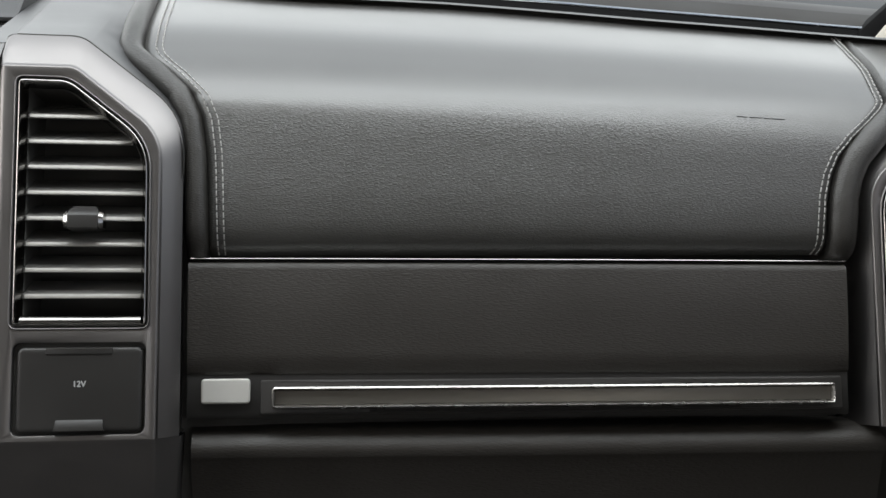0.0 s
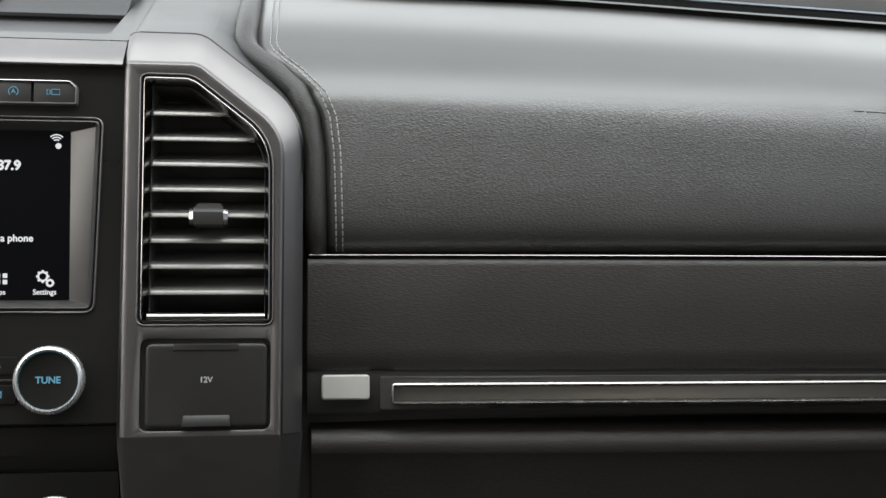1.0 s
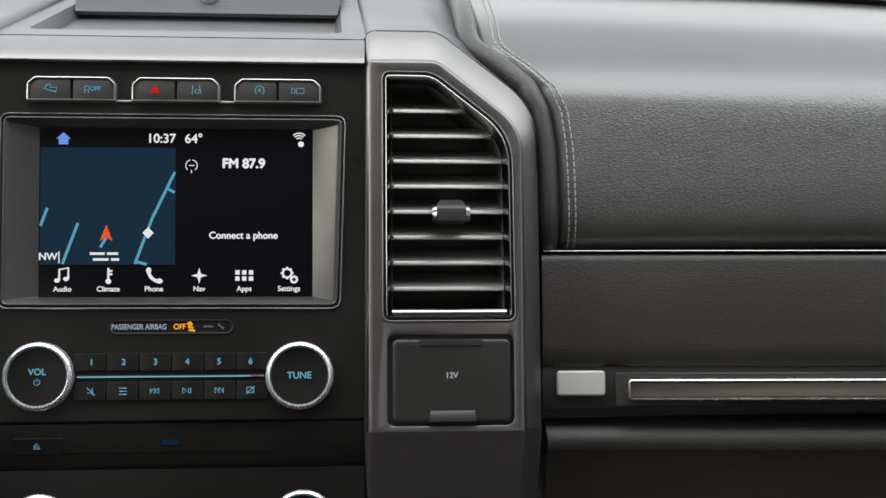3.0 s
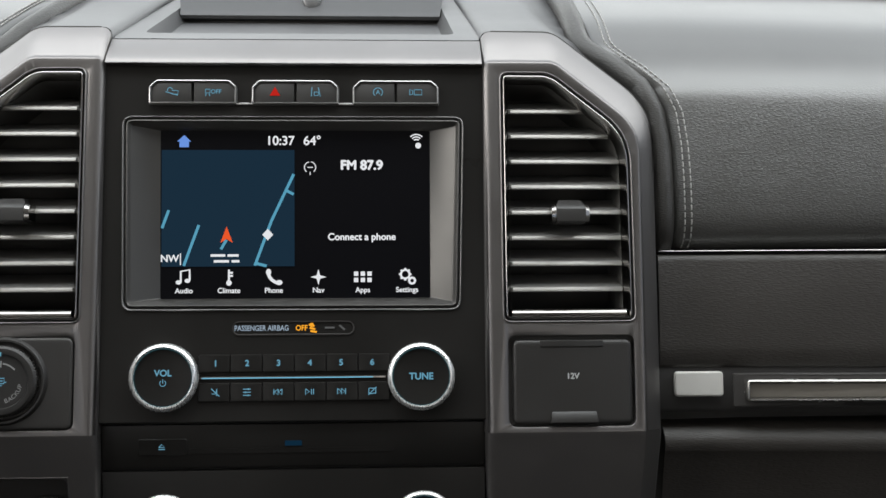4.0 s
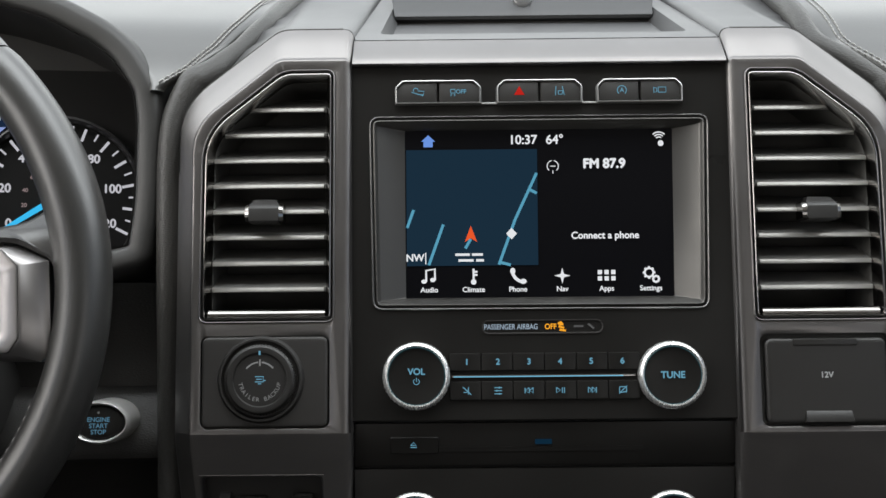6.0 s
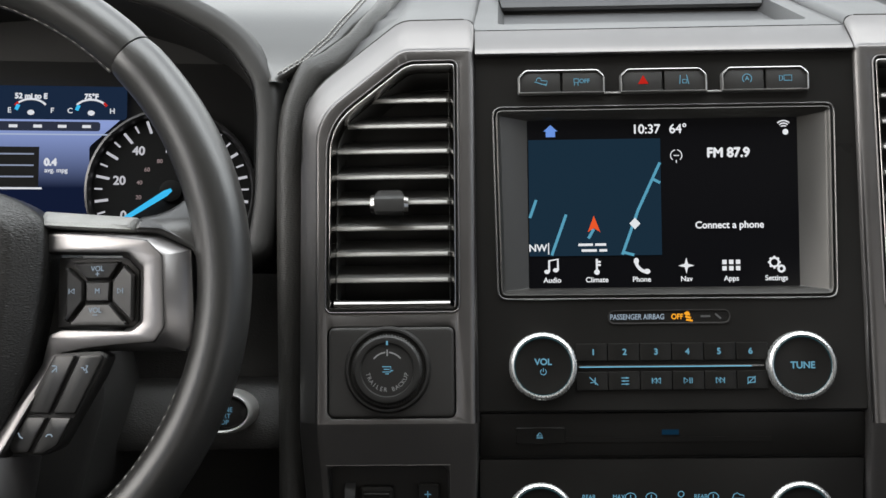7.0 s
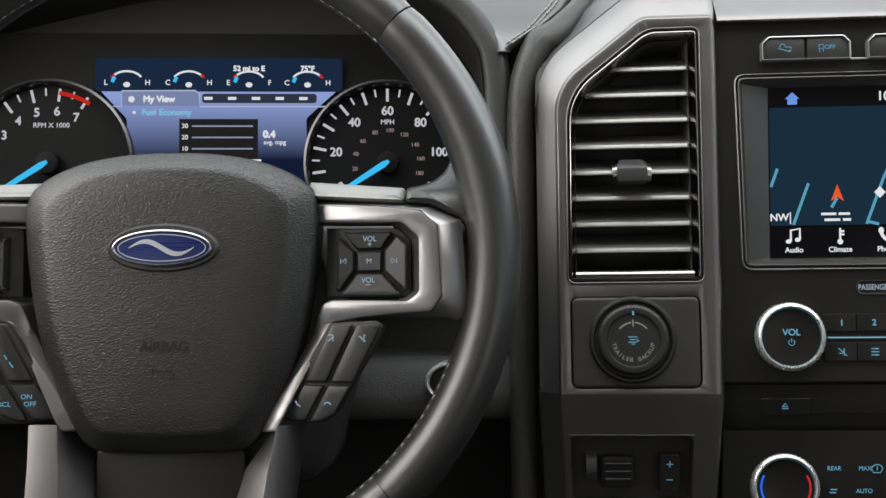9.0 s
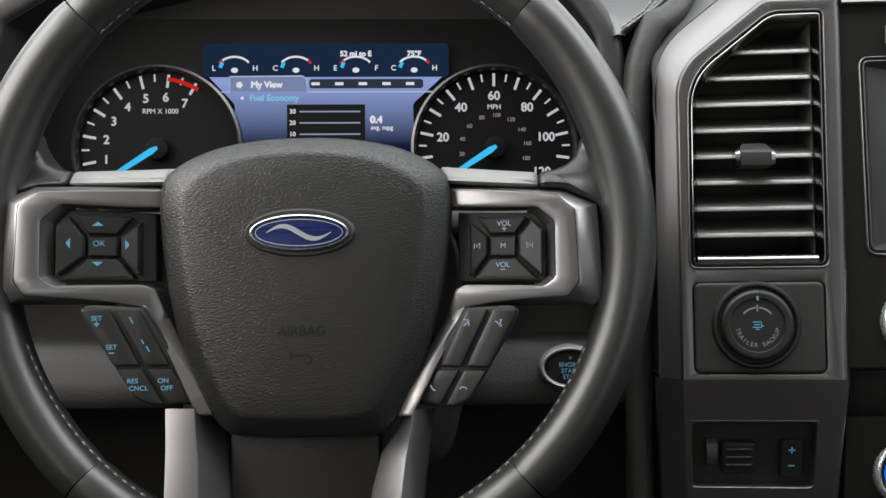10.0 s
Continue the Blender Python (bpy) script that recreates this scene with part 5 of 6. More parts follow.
# the lid's face stands up from the tray, its foot tucked under
bm = bmesh.new()
LID_Y, LID_Z = 0.110, 0.2418
face = [(0.0960, LID_Y + 0.010, LID_Z + 0.0004), (0.0968, LID_Y + 0.0005, LID_Z), (0.0974, LID_Y - 0.0012, LID_Z + 0.0020), (0.0978, LID_Y, LID_Z + 0.0040), (0.0985, LID_Y + 0.0040, LID_Z + 0.0080), (0.1010, LID_Y + 0.0115, LID_Z + 0.0250), (0.0990, LID_Y + 0.0140, LID_Z + 0.0285), (0.0960, LID_Y + 0.0200, LID_Z + 0.0300), (0.0900, LID_Y + 0.085, LID_Z + 0.050)]
sheet(bm, [[(k * w, y, z) for k in (-1, -0.985, -0.95, 0.0, 0.95, 0.985, 1)] for w, y, z in face])
for k in (-1, 1):
    sheet(bm, [[(k * w, y, z), (k * w * 0.985, LID_Y + 0.09, z + 0.03)] for w, y, z in face])
lid = part("lid", bm, GREY_TOP, tray, "raised grey lid", 30)
bm = bmesh.new()
box(bm, -0.096, LID_Y + 0.006, LID_Z - 0.010, 0.096, LID_Y + 0.03, LID_Z - 0.0002)
part("lid_gap", bm, VOID, tray)
bm = bmesh.new()
cz, cy = LID_Z + 0.0168, LID_Y + 0.0050
loft(bm, [(circle(0.0, cz, 0.0030, n=24), cy - 0.0010), (circle(0.0, cz, 0.0055, n=24), cy - 0.0004), (circle(0.0, cz, 0.0070, n=24), cy + 0.0008), (circle(0.0, cz, 0.0078, n=24), cy + 0.0030), (circle(0.0, cz, 0.0078, n=24), cy + 0.02)], True, False)
part("sensor_dome", bm, satin("sensor_grey", (0.16, 0.16, 0.16), 0.3, 0.3), lid, "small round light sensor")

# grey caps running back from the vent towers
for s in (1, -1):
    cap_ob = thing("tower_cap", "grey soft cap running back from the vent housing", "trim", (MID, PLANE, 0), kind="structure")
    bm = bmesh.new()
    edge = rounded([(0.1178, 0.150), (0.1203, 0.2010), (0.1670, 0.2010), (0.2325, 0.1500), (0.2327, 0.100)], lambda p: 0.026 if p[0] > 0.22 else 0.007, 6)[4:-2]
    rows = []
    for d in (0.0, 0.0005, 0.02, 0.04, 0.06, 0.08, 0.12, 0.19, 0.24):
        low = pad_height(MID + 0.2, PLANE + 0.0128 + d) - lerp_table(d, [(0.0, 0.035), (0.04, 0.022), (0.08, 0.010), (0.24, 0.004)]) if d > 0.001 else 0.0
        rows.append([(s * (x - d * 0.06 * (0.2318 - x) / 0.1128), 0.0128 + d, max(low if x > 0.125 else 0.0, z + d * SLOPE * 1.02 - (0.0012 if d == 0 else 0))) for x, z in edge])
    sheet(bm, rows)
    part("skin", bm, GREY_TOP, cap_ob, smooth=30)
    bm = bmesh.new()
    sheet(bm, [[(s * x, y, z - 0.0060) for x, z in edge] for y in (0.0080, 0.0180)])
    part("seam", bm, VOID, cap_ob, "dark joint to the vent housing", 30)

# ---- instrument cluster ----
CL = (-0.683, 0.726, 0.0)
cluster = thing("instrument_cluster", "black instrument cluster with two lit dials and blue display", "instrument cluster", CL, 7.0)
bm = bmesh.new()
plate(bm, rrect(-0.30, 0.03, 0.100, 0.198, 0.02), [], 0.004)
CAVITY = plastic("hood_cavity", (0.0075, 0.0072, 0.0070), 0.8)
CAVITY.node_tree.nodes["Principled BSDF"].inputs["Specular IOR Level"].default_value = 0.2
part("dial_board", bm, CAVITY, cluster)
DIAL_FACE = material("dial_face", (0.005, 0.005, 0.005), 0.6, spec=0.1)
DIAL_WHITE = glow("dial_print", (0.80, 0.80, 0.86), 0.62)
DIAL_DIM = glow("dial_small_print", (0.55, 0.42, 0.42), 0.45)


DIAL_RING = satin("dial_ring", (0.10, 0.098, 0.10), 0.34, 0.9, (60, 60, 60), 0.03)


def dial(name, cx, cz, r, a0, a1, marks, words, extra, needle_at, at=0.60):
    bm = bmesh.new()
    loft(bm, [(circle(cx, cz, r * 0.955, n=64), 0.002), (circle(cx, cz, r * 0.97, n=64), -0.0045), (circle(cx, cz, r * 0.99, n=64), -0.006), (circle(cx, cz, r * 1.02, n=64), -0.005), (circle(cx, cz, r * 1.03, n=64), 0.003)], False, False)
    d = part(name, bm, DIAL_RING, cluster, "dark satin dial ring", 50)
    bm = bmesh.new()
    flat(bm, circle(cx, cz, r * 0.96, n=64), 0.0015)
    part("face", bm, DIAL_FACE, d)
    S = []
    for i in range(marks):
        a = radians(a0 + (a1 - a0) * i / (marks - 1))
        k = 0.765 if i % 2 == 0 else 0.83
        S.append([(cx + r * k * math.cos(a), cz + r * k * math.sin(a)), (cx + r * 0.925 * math.cos(a), cz + r * 0.925 * math.sin(a))])
    for i, tick in enumerate(S):
        draw("scale_mark", [tick], DIAL_WHITE, d, 0.0010, 0.0013 if i % 2 else 0.0020)
    for i, w in enumerate(words):
        if w:
            a = radians(a0 + (a1 - a0) * i / (len(words) - 1))
            write("figure", w, 0.0088, cx + r * at * math.cos(a), cz + r * at * math.sin(a), 0.0010, DIAL_WHITE, d, bold=0.0003)
    for w, x, z, sz in extra:
        write("dial_word", w, sz, cx + x, cz + z, 0.0010, DIAL_WHITE if sz > 0.0045 else DIAL_DIM, d, bold=0.0001)
    a = radians(needle_at)
    bm = bmesh.new()
    c, s2 = math.cos(a), math.sin(a)

    def pt(l, w):
        return (cx + l * c - w * s2, cz + l * s2 + w * c)
    flat(bm, [pt(-0.0010, 0.0012), pt(-0.0010, -0.0012), pt(0.0040, -0.0023), pt(r * 0.70, -0.0015), pt(r * 0.70, 0.0015), pt(0.0040, 0.0023)], -0.0066)
    part("needle", bm, NEEDLE, d, "bright blue needle", 0)
    bm = bmesh.new()
    loft(bm, [(circle(cx, cz, 0.0055, n=24), -0.0062), (circle(cx, cz, 0.0078, n=24), -0.0054), (circle(cx, cz, 0.0084, n=24), 0.001)], True, False)
    part("hub", bm, DIAL_FACE, d)
    return d


dial("rev_counter", -0.2040, 0.1025, 0.0590, 212.7, 61, 15, ["", "1", "2", "3", "4", "5", "6", "7"], [("RPM X 1000", 0.001, 0.0275, 0.0050)], 213, 0.64)
rc = bpy.data.objects["rev_counter"]
draw("red_zone", [arc(-0.2040, 0.1025, 0.0512, 83, 57, 8)], RED_GLOW, rc, 0.0006, 0.0030)
dial("speedometer", 0.0366, 0.1025, 0.0590, 207, -27, 25, ["0", "20", "40", "60", "80", "100", "120"], [("MPH", 0, 0.0300, 0.0050)] +
     [(str(20 + 20 * i), 0.024 * math.cos(radians(190 - 26 * i)), 0.024 * math.sin(radians(190 - 26 * i)), 0.0041) for i in range(9)], 213, 0.645)
bm = bmesh.new()
scr = rounded([(-0.145, 0.060), (-0.020, 0.060), (-0.022, 0.135), (0.003, 0.158), (0.003, 0.174), (-0.001, 0.178), (-0.168, 0.178), (-0.1715, 0.174), (-0.1715, 0.158), (-0.150, 0.135)], 0.002, 2)
flat(bm, scr, 0.0005)
INFO_WHITE = glow("info_pixels", (0.82, 0.84, 0.90), 0.85)
info = part("info_display", bm, CLUSTER_BLUE, cluster, "blue trip display", 0)
draw("upper_band", [], glow("display_band", (0.010, 0.021, 0.048), 1.0), info, 0.0002, fills=[rrect(-0.1725, 0.1545, 0.0040, 0.1790, 0.003)])
draw("tab", [], glow("display_tab", (0.20, 0.25, 0.42), 0.9), info, 0.0, fills=[[(-0.153, 0.1440), (-0.098, 0.1440), (-0.099, 0.1535), (-0.101, 0.1548), (-0.153, 0.1548)]])
draw("tab_line", [[(-0.164, 0.1436), (-0.1535, 0.1436), (-0.1535, 0.1548), (-0.1015, 0.1552), (-0.0985, 0.1530), (-0.0980, 0.1436), (-0.004, 0.1436)]], glow("display_line", (0.42, 0.50, 0.68), 0.9), info, -0.0002, 0.0010)
write("tab_word", "My View", 0.0064, -0.1270, 0.1488, -0.0003, INFO_WHITE, info, bold=0.0004)
write("page_word", "Fuel Economy", 0.0062, -0.1215, 0.1392, -0.0003, glow("page_word", (0.25, 0.6, 0.85), 0.8), info, bold=0.0003)
draw("page_dot", [], INFO_WHITE, info, -0.0003, fills=[circle(-0.1445, 0.1392, 0.0012, n=8), circle(-0.1465, 0.1488, 0.0026, n=5)])
for i, (x, a, b) in enumerate(((-0.150, "L", "H"), (-0.106, "C", "H"), (-0.063, "E", "F"), (-0.021, "C", "H"))):
    draw("small_gauge", [arc(x, 0.1607, 0.0118, 30, 150, 12, 0.0085)], INFO_WHITE, info, -0.0003, 0.0015)
    draw("gauge_needle", [[(x - 0.0102, 0.1612), (x - 0.0086, 0.1650)]], NEEDLE, info, -0.0005, 0.0026)
    draw("gauge_red", [[(x + (0.0110 if i in (1, 3) else -0.0110), 0.1644), (x + (0.0088 if i in (1, 3) else -0.0088), 0.1668)]], RED_GLOW, info, -0.0004, 0.0018)
    write("gauge_letter", a, 0.0054, x - 0.0148, 0.1608, -0.0003, INFO_WHITE, info, bold=0.0001)
    write("gauge_letter", b, 0.0054, x + 0.0148, 0.1608, -0.0003, INFO_WHITE, info, bold=0.0001)
    draw("gauge_sign", [], INFO_WHITE, info, -0.0003, fills=[circle(x, 0.1594, 0.0026, 0.0020, 8)])
write("range_word", "52 mi to E", 0.0054, -0.063, 0.1712, -0.0003, INFO_WHITE, info, bold=0.0003)
write("outside_word", "75°F", 0.0054, -0.021, 0.1712, -0.0003, INFO_WHITE, info, bold=0.0003)
draw("tab_strip", [], glow("display_strip", (0.030, 0.036, 0.060), 0.9), info, 0.0001, fills=[rrect(-0.0965, 0.1462, -0.0145, 0.1530, 0.002)])
for i, x in enumerate((-0.092, -0.075, -0.058, -0.041, -0.024)):
    draw("tab_sign", [[(x - 0.003, 0.1495), (x + 0.003, 0.1495)]], INFO_WHITE, info, -0.0003, 0.0022)
draw("graph", [], DIAL_FACE, info, -0.0002, fills=[[(-0.1125, 0.1055), (-0.0565, 0.1055), (-0.0565, 0.1345), (-0.1125, 0.1345)]])
for i, w in enumerate(("30", "20", "10")):
    z = 0.1293 - 0.0082 * i
    draw("graph_line", [[(-0.1035, z), (-0.060, z)]], glow("graph_line", (0.36, 0.42, 0.58), 0.7) if i == 0 else bpy.data.materials["graph_line"], info, -0.0004, 0.0011)
    write("graph_number", w, 0.0046, -0.1085, z, -0.0004, INFO_WHITE, info, bold=0.0001)
draw("graph_foot", [[(-0.090, 0.1045), (-0.054, 0.1045)]], INFO_WHITE, info, -0.0005, 0.0014)
write("economy", "0.4", 0.0072, -0.0485, 0.1232, -0.0003, INFO_WHITE, info, bold=0.0005)
write("economy_unit", "avg. mpg", 0.0046, -0.0445, 0.1175, -0.0003, INFO_WHITE, info, bold=0.0001)

# ---- hood round the cluster ----
hood = thing("cluster_hood", "black hood round the instrument cluster with rounded lip", "hood")
HO = [(-0.5640, 0.050), (-0.5585, 0.090), (-0.5577, 0.150), (-0.5610, 0.1735), (-0.5690, 0.1875), (-0.580, 0.2030), (-0.596, 0.2165), (-0.628, 0.2340), (-0.680, 0.2500), (-0.740, 0.2580), (-0.83, 0.2500), (-0.93, 0.225), (-0.985, 0.19), (-0.995, 0.10), (-0.98, 0.052), (-0.94, 0.036), (-0.62, 0.036)]
HO = rounded(list(reversed(HO)), 0.012, 4)


def hood_y(d):
    return lambda x, z: 0.676 + 0.10 * (x + 0.57) + d + 0.12 * max(0.0, z - 0.17)


bm = bmesh.new()
loft(bm, [(grow(HO, 0.002), hood_y(0.09)), (grow(HO, 0.001), hood_y(0.008)), (grow(HO, -0.0005), hood_y(0.002)), (grow(HO, -0.003), hood_y(-0.0010)), (grow(HO, -0.0065), hood_y(-0.0014)), (grow(HO, -0.0135), hood_y(0.0004)),
          (grow(HO, -0.0160), hood_y(0.0020)), (grow(HO, -0.0170), hood_y(0.005))], False, False)
part("lip", bm, plastic("hood_plastic", (0.024, 0.0232, 0.0220), 0.48), hood, "soft grey rounded lip", smooth=50)
bm = bmesh.new()
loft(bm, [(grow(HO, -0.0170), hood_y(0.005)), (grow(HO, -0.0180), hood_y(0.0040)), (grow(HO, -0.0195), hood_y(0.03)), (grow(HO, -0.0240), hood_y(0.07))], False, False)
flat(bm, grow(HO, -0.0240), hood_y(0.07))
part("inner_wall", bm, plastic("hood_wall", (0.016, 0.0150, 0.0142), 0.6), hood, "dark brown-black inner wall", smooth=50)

# ---- lower dash on the driver's side, steering column ----
lower = thing("driver_lower_panel", "dark lower dash panel behind the steering wheel", "dashboard")


LOWER_SKIN = leather("lower_dash_skin", (0.019, 0.0176, 0.0161), (0.023, 0.0213, 0.0195), (330, 330, 640), (0.46, 0.54), 0.00026, 0.35)


def low_driver(x):
    return 0.10 * (x + 0.60)


bm = bmesh.new()
for nm, prof, label in (("upper_panel", [(0.690, 0.040), (0.700, 0.030), (0.715, 0.0), (0.718, -0.030)], ""),
                       ("padded_band", [(0.718, -0.0300), (0.712, -0.032), (0.7055, -0.037), (0.7005, -0.047), (0.6955, -0.060), (0.6925, -0.071), (0.6950, -0.077), (0.700, -0.0785)], "soft grey-brown padded band"),
                       ("kick_panel", [(0.700, -0.0785), (0.715, -0.082), (0.735, -0.10), (0.76, -0.16), (0.78, -0.30)], "")):
    bm = bmesh.new()
    sheet(bm, [[(x, y + low_driver(x), z) for x in np.linspace(-1.15, -0.5415, 30)] for y, z in prof])
    part(nm, bm, LOWER_SKIN, lower, label, smooth=50)
start = thing("start_button", "round engine start button with chrome ring", "button", (-0.5965, 0.684, -0.0518))
bm = bmesh.new()
loft(bm, [(circle(0, 0, 0.0168, 0.0112, 40), -0.0010), (circle(0, 0, 0.0176, 0.0119, 40), -0.0044), (circle(0, 0, 0.0184, 0.0126, 40), -0.0050), (circle(0, 0, 0.0195, 0.0135, 40), -0.0040), (circle(0, 0, 0.0203, 0.0142, 40), 0.000), (circle(0, 0, 0.0208, 0.0147, 40), 0.022)], False, False)
part("ring", bm, RING_METAL, start, "chrome ring", 50)
bm = bmesh.new()
loft(bm, [(circle(0, 0, 0.010, 0.0066, 40), -0.0040), (circle(0, 0, 0.0150, 0.0100, 40), -0.0034), (circle(0, 0, 0.0168, 0.0112, 40), -0.0018), (circle(0, 0, 0.0169, 0.0113, 40), 0.004)], True, False)
cap_b = part("cap", bm, BLACK_GLOSS, start)
for w, z in (("ENGINE", 0.0018), ("START", -0.0022), ("STOP", -0.0062)):
    write("start_word", w, 0.0042, 0, z, -0.0043, DIM_ICE, cap_b, bold=0.0001)
draw("start_lamp", [], glow("start_lamp", (0.3, 0.3, 0.28), 0.3), cap_b, -0.0043, fills=[circle(0, 0.0064, 0.0009, n=8)])

# ---- steering wheel ----
HUB = (-0.7455, 0.5590, 0.0180)
wheel = thing("steering_wheel", "black leather steering wheel with satin spokes and grey stitching", "steering wheel", HUB, 3.0)
R, r0, RZ = 0.1785, 0.0146, 0.0087


def wheel_path(a0, a1, n, rad=R, y=0.0):
    return [Vector((rad * math.cos(radians(a0 + (a1 - a0) * i / n)), y, RZ + rad * math.sin(radians(a0 + (a1 - a0) * i / n)))) for i in range(n + 1)]


def rim_section(scale):
    def f(t):
        k = scale(t)
        return [(k * r0 * math.cos(2 * math.pi * i / 20), k * r0 * 1.12 * math.sin(2 * math.pi * i / 20)) for i in range(20)]
    return f


def soft_ends(t):
    return 1 - 0.05 * max(0, 1 - min(t, 1 - t) / 0.02) ** 2


for a0, a1 in ((45.6, 134.4), (134.4, 227), (227, 313), (313, 405.6)):
    bm = bmesh.new()
    grip = a0 in (134.4, 313)

    def sc(t, g=grip):
        k = soft_ends(t)
        return k * (1.0 + (0.07 * math.exp(-((t - 0.70 if a0 == 313 else t - 0.30) / 0.16) ** 2) if g else 0))
    sweep(bm, wheel_path(a0 + 0.12, a1 - 0.12, 40), rim_section(sc))
    part("rim_section", bm, LEATHER_RIM, wheel, "smooth black leather grip" if grip else "black leather rim", 60)
# thread along the inner side of the rim
for a0, a1 in ((45.6, 75), (105, 134.4), (290, 340), (200, 250)):
    bm = bmesh.new()
    stitches(bm, wheel_path(a0, a1, 40, R - r0 * 0.965, -0.0036), 0.0032, 0.0030, 0.0006, 0.0007)
    part("stitching", bm, THREAD, wheel, "grey thread on the inner rim")
    bm = bmesh.new()
    sweep(bm, wheel_path(a0, a1, 40, R - r0 * 0.975, -0.0028), oval(0.0009, 0.0016, 6))
    part("thread_groove", bm, BLACK_SOFT, wheel)

# airbag cover
half = [(0, 0.0665), (0.025, 0.0655), (0.048, 0.0615), (0.066, 0.0545), (0.0765, 0.0470), (0.0805, 0.040), (0.0815, 0.028), (0.0795, 0.004), (0.0755, -0.022), (0.0690, -0.048), (0.0600, -0.071), (0.0520, -0.087), (0.0440, -0.0955), (0.0330, -0.0985), (0, -0.0995)]
cover = [(-x, z) for x, z in half] + [(x, z) for x, z in reversed(half[1:-1])]
cover = [(p.x, p.y) for p in smooth_path([(x, z, 0) for x, z in cover], 3, True)]


def inset(k, kz=None, dz=0.0):
    kz = k if kz is None else kz
    return [(x * k, -0.012 + (z + 0.012) * kz + dz) for x, z in cover]


bm = bmesh.new()
loft(bm, [(inset(1.0), 0.022), (inset(1.0), 0.004), (inset(0.997), -0.0005), (inset(0.985), -0.0030), (inset(0.955, 0.965), -0.0044), (inset(0.835, 0.884), -0.0124), (inset(0.80, 0.862), -0.0133), (inset(0.77, 0.840), -0.0138), (inset(0.6, 0.68), -0.0146), (inset(0.35, 0.42), -0.0154), (inset(0.12, 0.15), -0.0156)])
airbag = part("airbag_cover", bm, LEATHER_WHEEL, wheel, "domed grained airbag cover", 60)
bm = bmesh.new()
EC = 0.0122
loft(bm, [(circle(0, EC, 0.0255, 0.0085, 48), -0.0178), (circle(0, EC, 0.0261, 0.0091, 48), -0.0187), (circle(0, EC, 0.0268, 0.0098, 48), -0.0183), (circle(0, EC, 0.0273, 0.0103, 48), -0.0140)], False, False)
emblem = part("emblem", bm, HANDLE_METAL, airbag, "oval badge with bright rim and blue field", 50)
bm = bmesh.new()
loft(bm, [(circle(0, EC, 0.010, 0.003, 48), -0.0186), (circle(0, EC, 0.0256, 0.0086, 48), -0.0178)], True, False)
part("field", bm, satin("badge_blue", (0.012, 0.022, 0.11), 0.3, 0.3), emblem, "deep blue field")
# flowing silver ribbon on the badge, a plain shape
ribbon_top = [(-0.0175 + 0.035 * i / 32, EC + 0.0034 * math.sin(2 * math.pi * i / 32) + 0.0013 * math.sin(math.pi * i / 32) + 0.0003) for i in range(33)]
ribbon_low = [(x, z - 0.0005 - 0.0026 * math.sin(math.pi * i / 32)) for i, (x, z) in enumerate(ribbon_top)]
draw("badge_ribbon", [], material("badge_silver", (0.50, 0.52, 0.56), 0.35, 0.6), emblem, -0.0189, fills=[ribbon_low + ribbon_top[::-1]])
draw("badge_line", [circle(0, EC, 0.0236, 0.0071, 48) + [(0.0236, EC)]], bpy.data.materials["badge_silver"], emblem, -0.0183, 0.0005)
# a dark ring laid on the dome for the shade round the badge
bm = bmesh.new()
loft(bm, [(circle(0, EC, 0.0270, 0.0100, 48), -0.0166), (circle(0, EC, 0.0290, 0.0120, 48), -0.0169), (circle(0, EC, 0.0315, 0.0143, 48), -0.0140)], False, False)
part("badge_shade", bm, BLACK_SOFT, airbag, "dark ring standing for shade round the badge", 50)
EMB = material("embossed_skin", (0.0085, 0.0080, 0.0075), 0.5, spec=0.4)
write("airbag_word", "AIRBAG", 0.0075, 0.0010, -0.0408, -0.0160, EMB, airbag, "embossed word", bold=0.0001, wide=1.0)
draw("horn_mark", [[(-0.005, -0.0515), (-0.005, -0.0560)], [(-0.005, -0.0537), (0.004, -0.0537)], arc(0.004, -0.0560, 0.0022, -90, 90, 6)], EMB, airbag, -0.0156, 0.0007)

def wl(a, b):
    """From the units of a drawing sheet to the wheel's own plane."""
    return (-0.16772 + 3.1141e-4 * a - 3.0e-7 * b, 0.14193 - 2.8e-6 * a - 3.0895e-4 * b)


BEZEL = [(795, 330), (905, 338), (985, 348), (1014, 376), (1020, 500), (1002, 526), (930, 531), (872, 537), (826, 546), (806, 582), (740, 716), (730, 736), (700, 738), (716, 700), (790, 560),
         (806, 512), (826, 504), (960, 506), (979, 492), (979, 396), (950, 370), (850, 368), (793, 366)]
SIDE_A = [(795, 330), (905, 338), (985, 348), (1014, 376), (1020, 500), (1002, 526), (930, 531), (872, 537)]
SIDE_B = [(795, 322), (905, 329), (1000, 338), (1055, 364), (1064, 524), (1046, 541), (930, 541), (872, 543)]
BEVEL_A = [(935, 370), (950, 370), (979, 396), (979, 492), (960, 506), (945, 506)]
BEVEL_B = [(934, 376), (944, 377), (967, 400), (967, 488), (955, 499), (944, 500)]
POD = [(812, 374), (944, 377), (966, 400), (966, 490), (957, 499), (812, 499)]
LOWER = [(822, 546), (905, 541), (919, 550), (905, 582), (832, 708), (806, 722), (745, 720), (736, 708), (775, 628)]


def on_wheel(pts, s):
    """Sheet units to the wheel's plane; the driver's left-hand spoke is a little broader."""
    return [wl(a, b) if s > 0 else wl(1154.7 - 1.099 * a, b - 0.05 * max(0.0, a - 800) * max(0.0, min(1.0, (420 - b) / 40))) for a, b in pts]


